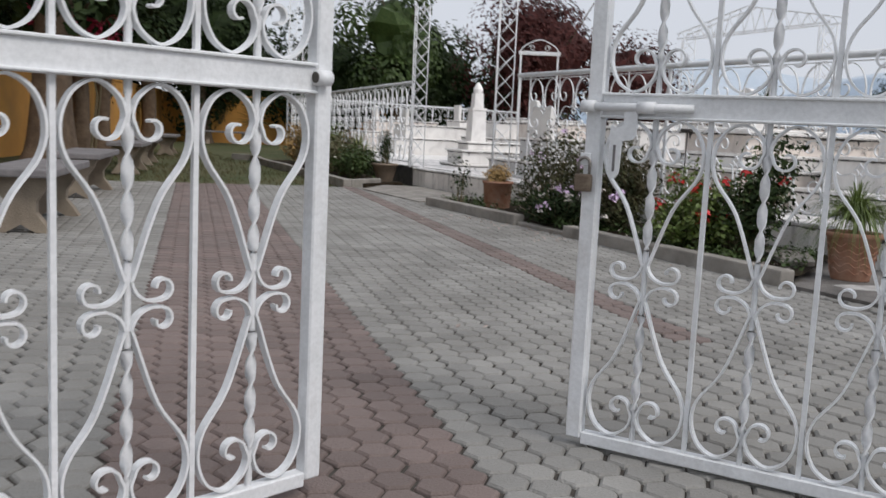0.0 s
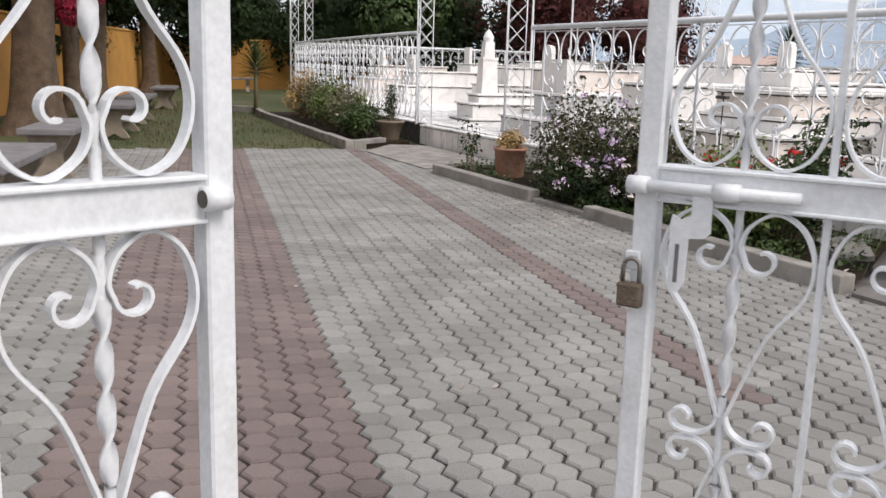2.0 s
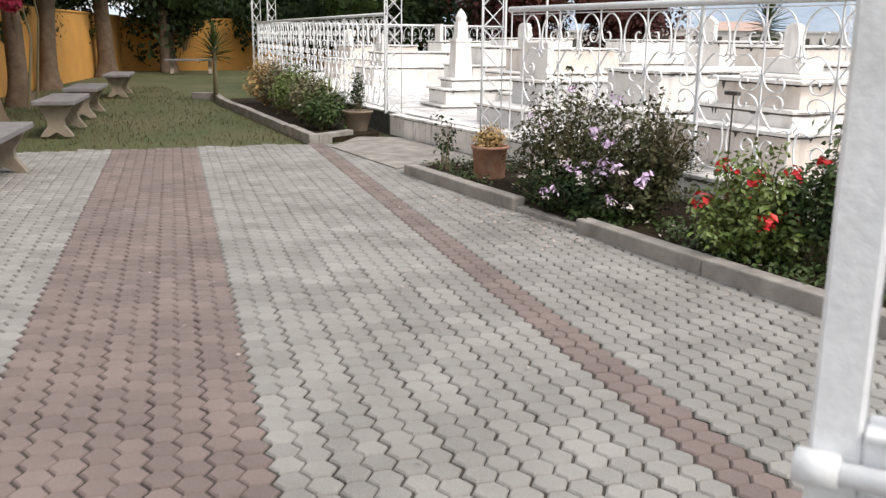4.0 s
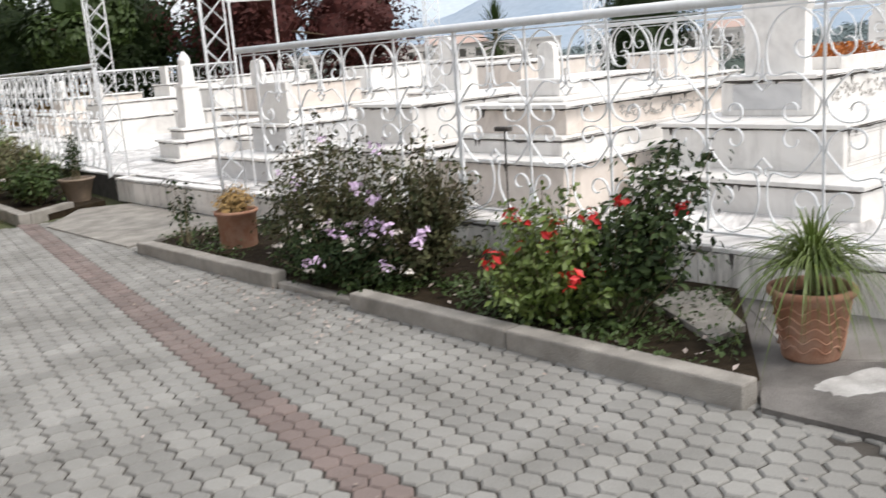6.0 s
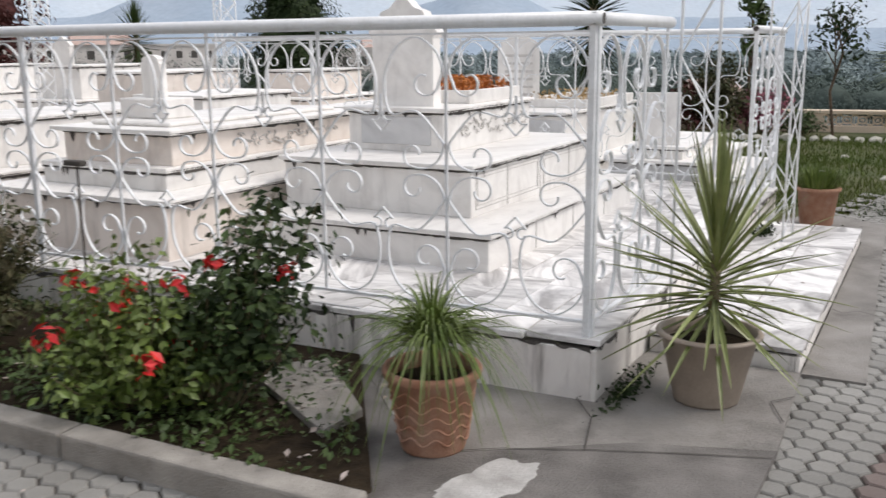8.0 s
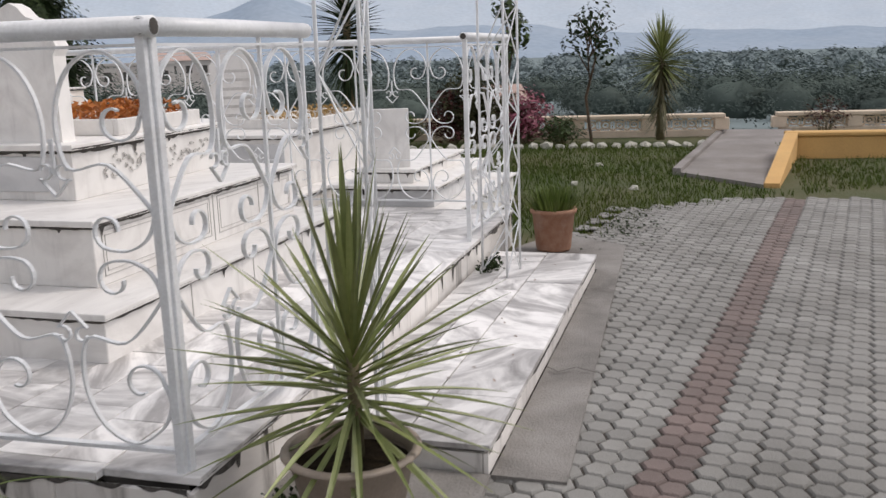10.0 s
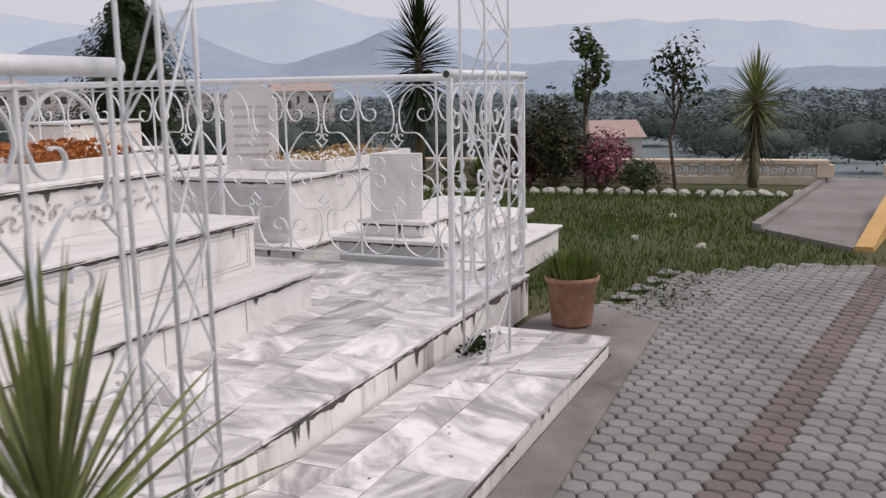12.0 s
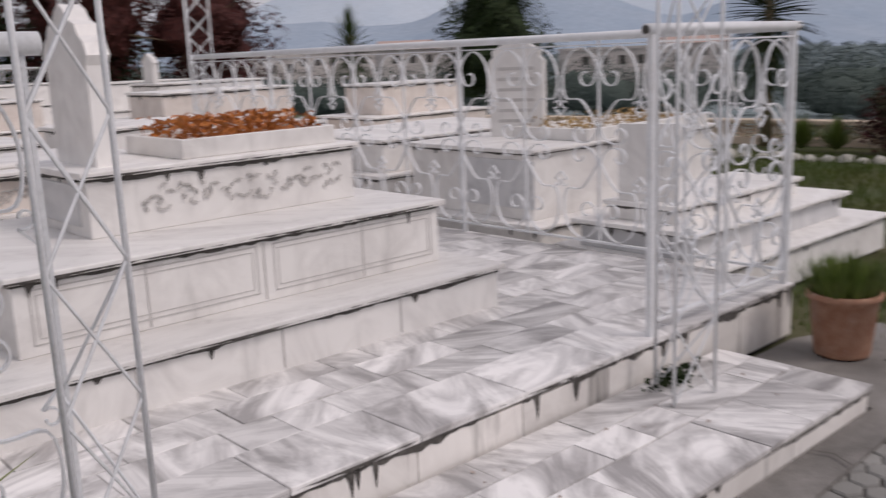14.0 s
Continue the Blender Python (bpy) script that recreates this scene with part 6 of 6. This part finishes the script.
def house(az, dist, w, d, h, z, roof):
    a = radians(az)
    x, y = 4 + dist * math.sin(a), 3 + dist * math.cos(a)
    t = thing("distant_house", "pale plastered house in the valley", "house", "valley houses", m=pose(x, y, z, 0, 0, 90 - az + 12))
    part("wall", bbox(-d / 2, d / 2, -w / 2, w / 2, -6, h), HOUSE, t)
    if roof:
        bm = bmesh.new()
        v = [bm.verts.new(p) for p in ((-d / 2 - 0.4, -w / 2 - 0.4, h), (d / 2 + 0.4, -w / 2 - 0.4, h), (d / 2 + 0.4, w / 2 + 0.4, h), (-d / 2 - 0.4, w / 2 + 0.4, h), (0, -w / 2, h + 1.6), (0, w / 2, h + 1.6))]
        for q in ((0, 1, 4), (2, 3, 5), (0, 4, 5, 3), (1, 2, 5, 4), (0, 3, 2, 1)):
            bm.faces.new([v[i] for i in q])
        bmesh.ops.recalc_face_normals(bm, faces=bm.faces[:])
        part("roof", bm, ROOF, t)
    else:
        part("roof", bbox(-d / 2 - 0.2, d / 2 + 0.2, -w / 2 - 0.2, w / 2 + 0.2, h, h + 0.4), HOUSE, t)
    for s in range(int(w // 3)):
        part("window", bbox(-d / 2 - 0.03, -d / 2 + 0.05, -w / 2 + 1 + s * 3, -w / 2 + 2.2 + s * 3, h - 2.4, h - 1.0), GROUT, t)


for az, dist, w, d, h, z, roof in ((31, 150, 18, 8, 3.4, -1.6, False), (37, 190, 22, 9, 4.0, -1.5, False), (41, 170, 10, 8, 3.0, -0.6, True), (45, 200, 16, 9, 3.4, -1.2, False), (54, 160, 20, 8, 2.6, -1.6, False), (58, 190, 12, 8, 3.0, -1.5, True), (77.3, 95, 4.8, 5, 1.7, -5.2, True)):
    house(az, dist, w, d, h, z, roof)


def ridge(name, dist, peaks, base, material, label):
    """A hill range at one distance: crest height by bearing, falling towards the viewer."""
    bm = bmesh.new()
    rows = []
    for i in range(141):
        az = 5 + 125 * i / 140
        e = base + sum(h * math.exp(-((az - c) / w) ** 2) for c, h, w in peaks)
        e += 0.0022 * noise.noise((az * 0.35, 1.0, dist * 0.001)) * 3 + 0.001 * noise.noise((az * 2.1, 5.0, 0))
        a = radians(az)
        col = []
        for k in range(6):
            f = k / 5
            dd = dist * (0.72 + 0.28 * f)
            col.append(bm.verts.new((4 + dd * math.sin(a), 3 + dd * math.cos(a), -30 + (e * dist + 30) * f ** 1.3)))
        rows.append(col)
    for p, q in zip(rows, rows[1:]):
        for k in range(5):
            bm.faces.new((p[k], p[k + 1], q[k + 1], q[k]))
    solo(name, bm, material, label, "hills", kind="structure", smooth=True)


# both ranges wear their haze as paint
ridge("backdrop_hills", 1500, ((48.5, 0.06, 6.5), (63.5, 0.05, 5.0), (30, 0.03, 9), (76, 0.02, 6)), 0.012, HAZED_HILL, "hills beyond the valley with blue-grey haze painted in")
ridge("backdrop_far_hills", 2600, ((56, 0.07, 10), (38, 0.06, 8), (80, 0.045, 14), (105, 0.025, 12)), 0.022, HAZED_HILL_FAR, "far hills painted pale with haze below the overcast sky")

# ---- pavers: trefoil units of three hexagons ----
S = 0.0628
HEX_H = S * math.sqrt(3)


def inside(poly, x, y):
    hit = False
    for (xa, ya), (xb, yb) in zip(poly, poly[1:] + poly[:1]):
        if (ya > y) != (yb > y) and x < (xb - xa) * (y - ya) / (yb - ya) + xa:
            hit = not hit
    return hit


def hex_lumps(cells, top=0.0, drop=0.012):
    """Vertices and faces of bevelled hexagons at cells, each a low cushion with sloping rims."""
    vs, fs = [], []
    for cx, cy in cells:
        i = len(vs)
        for r, z in ((S - 0.0035, top - drop), (S - 0.0062, top - 0.006), (S - 0.0135, top)):
            for k in range(6):
                a = math.pi / 3 * k
                vs.append((cx + r * math.cos(a), cy + r * math.sin(a), z))
        for b in (0, 6):
            for k in range(6):
                j = (k + 1) % 6
                fs.append((i + b + k, i + b + j, i + b + 6 + j, i + b + 6 + k))
        fs.append(tuple(i + 12 + k for k in range(6)))
    return vs, fs


UNIT = [(0.0, 0.0), (1.5 * S, HEX_H / 2), (1.5 * S, -HEX_H / 2)]
vs, fs = hex_lumps([(x * 0.975, y * 0.975) for x, y in UNIT])
unit_vs, unit_fs = np.array(vs), fs


def unit_mesh(material):
    me = bpy.data.meshes.new("paver")
    me.from_pydata([tuple(v) for v in unit_vs], [], unit_fs)
    me.materials.append(material)
    return me


UNIT_GREY, UNIT_RED = unit_mesh(GREY_PAVER), unit_mesh(RED_PAVER)
LANE = math.atan2(0.147, 0.989)


BLOCKED = [[(4.62, 4.5), (4.72, 3.72), (6.7, 3.72), (6.7, 3.45), (10.4, 3.58), (11.0, 4.4), (5.7, 4.5), (5.7, 10.3), (4.6, 10.2), (4.55, 6)], [(4.5, 10.5), (5.5, 10.7), (5.4, 12.8), (4.95, 13.1), (4.45, 12.25)]]
NEAR = 300
rng = random.Random(55)
singles = 0
far_g, far_r = [], []
spots = []
cl, sl = math.cos(LANE), math.sin(LANE)
for south in (False, True):
    ang = -LANE - (math.pi / 2 if south else 0)
    for i in range(-70, 75):
        # a double column of hexagons; its units point left and right by turns
        mid = 3 * S * i + (0.0 if south else -0.03)
        shift = rng.randrange(3) * HEX_H
        for j in range(-40, 50):
            for flip in (False, True):
                a = mid + (0.75 * S if flip else -0.75 * S)
                b = 3 * HEX_H * j + shift + (1.5 * HEX_H if flip else 0.0)
                u, v = (b, -a) if south else (a, b)
                x, y = 2.9 + u * cl + v * sl, 3.51 - u * sl + v * cl
                if south != (u > 1.45 and (v < 1.1 or u > 4.2)):
                    continue
                if not (-1.5 < x < 13.0 and -0.5 < y < 13.0) or not inside(PAVE, x, y) or any(inside(q, x, y) for q in BLOCKED):
                    continue
                red = (abs(mid) < 0.05 and u > -0.2) if south else ((abs(mid + 0.03) < 0.05 and v > -0.15) or -2.39 < mid < -1.42)
                spots.append((x, y, math.degrees(ang) + (180 if flip else 0), red))
for x, y, a, red in spots:
    tilt = (rng.uniform(-0.7, 0.7), rng.uniform(-0.7, 0.7))
    z = rng.uniform(-0.0025, 0.0015)
    m = pose(x, y, z, tilt[0], tilt[1], a + rng.uniform(-1.0, 1.0))
    if singles < NEAR and 1.9 < x < 3.9 and 4.0 < y < 8.2:
        o = new("paver", UNIT_RED if red else UNIT_GREY)
        o.parent, o.matrix_basis = pavement, m
        singles += 1
    else:
        (far_r if red else far_g).append(m)


def joined(name, ms, material, label):
    k = len(unit_vs)
    vv = np.concatenate([unit_vs @ np.array(m.to_3x3()).T + np.array(m.translation) for m in ms])
    ff = [tuple(q + n * k for q in f) for n in range(len(ms)) for f in unit_fs]
    me = bpy.data.meshes.new(name)
    me.from_pydata(vv.tolist(), [], ff)
    me.materials.append(material)
    o = new(name, me)
    o.parent = pavement
    tagged(o, label, kind="stuff")


joined("grey_pavers", far_g, GREY_PAVER_FAR, "grey concrete pavers")
joined("red_pavers", far_r, RED_PAVER_FAR, "red concrete pavers")
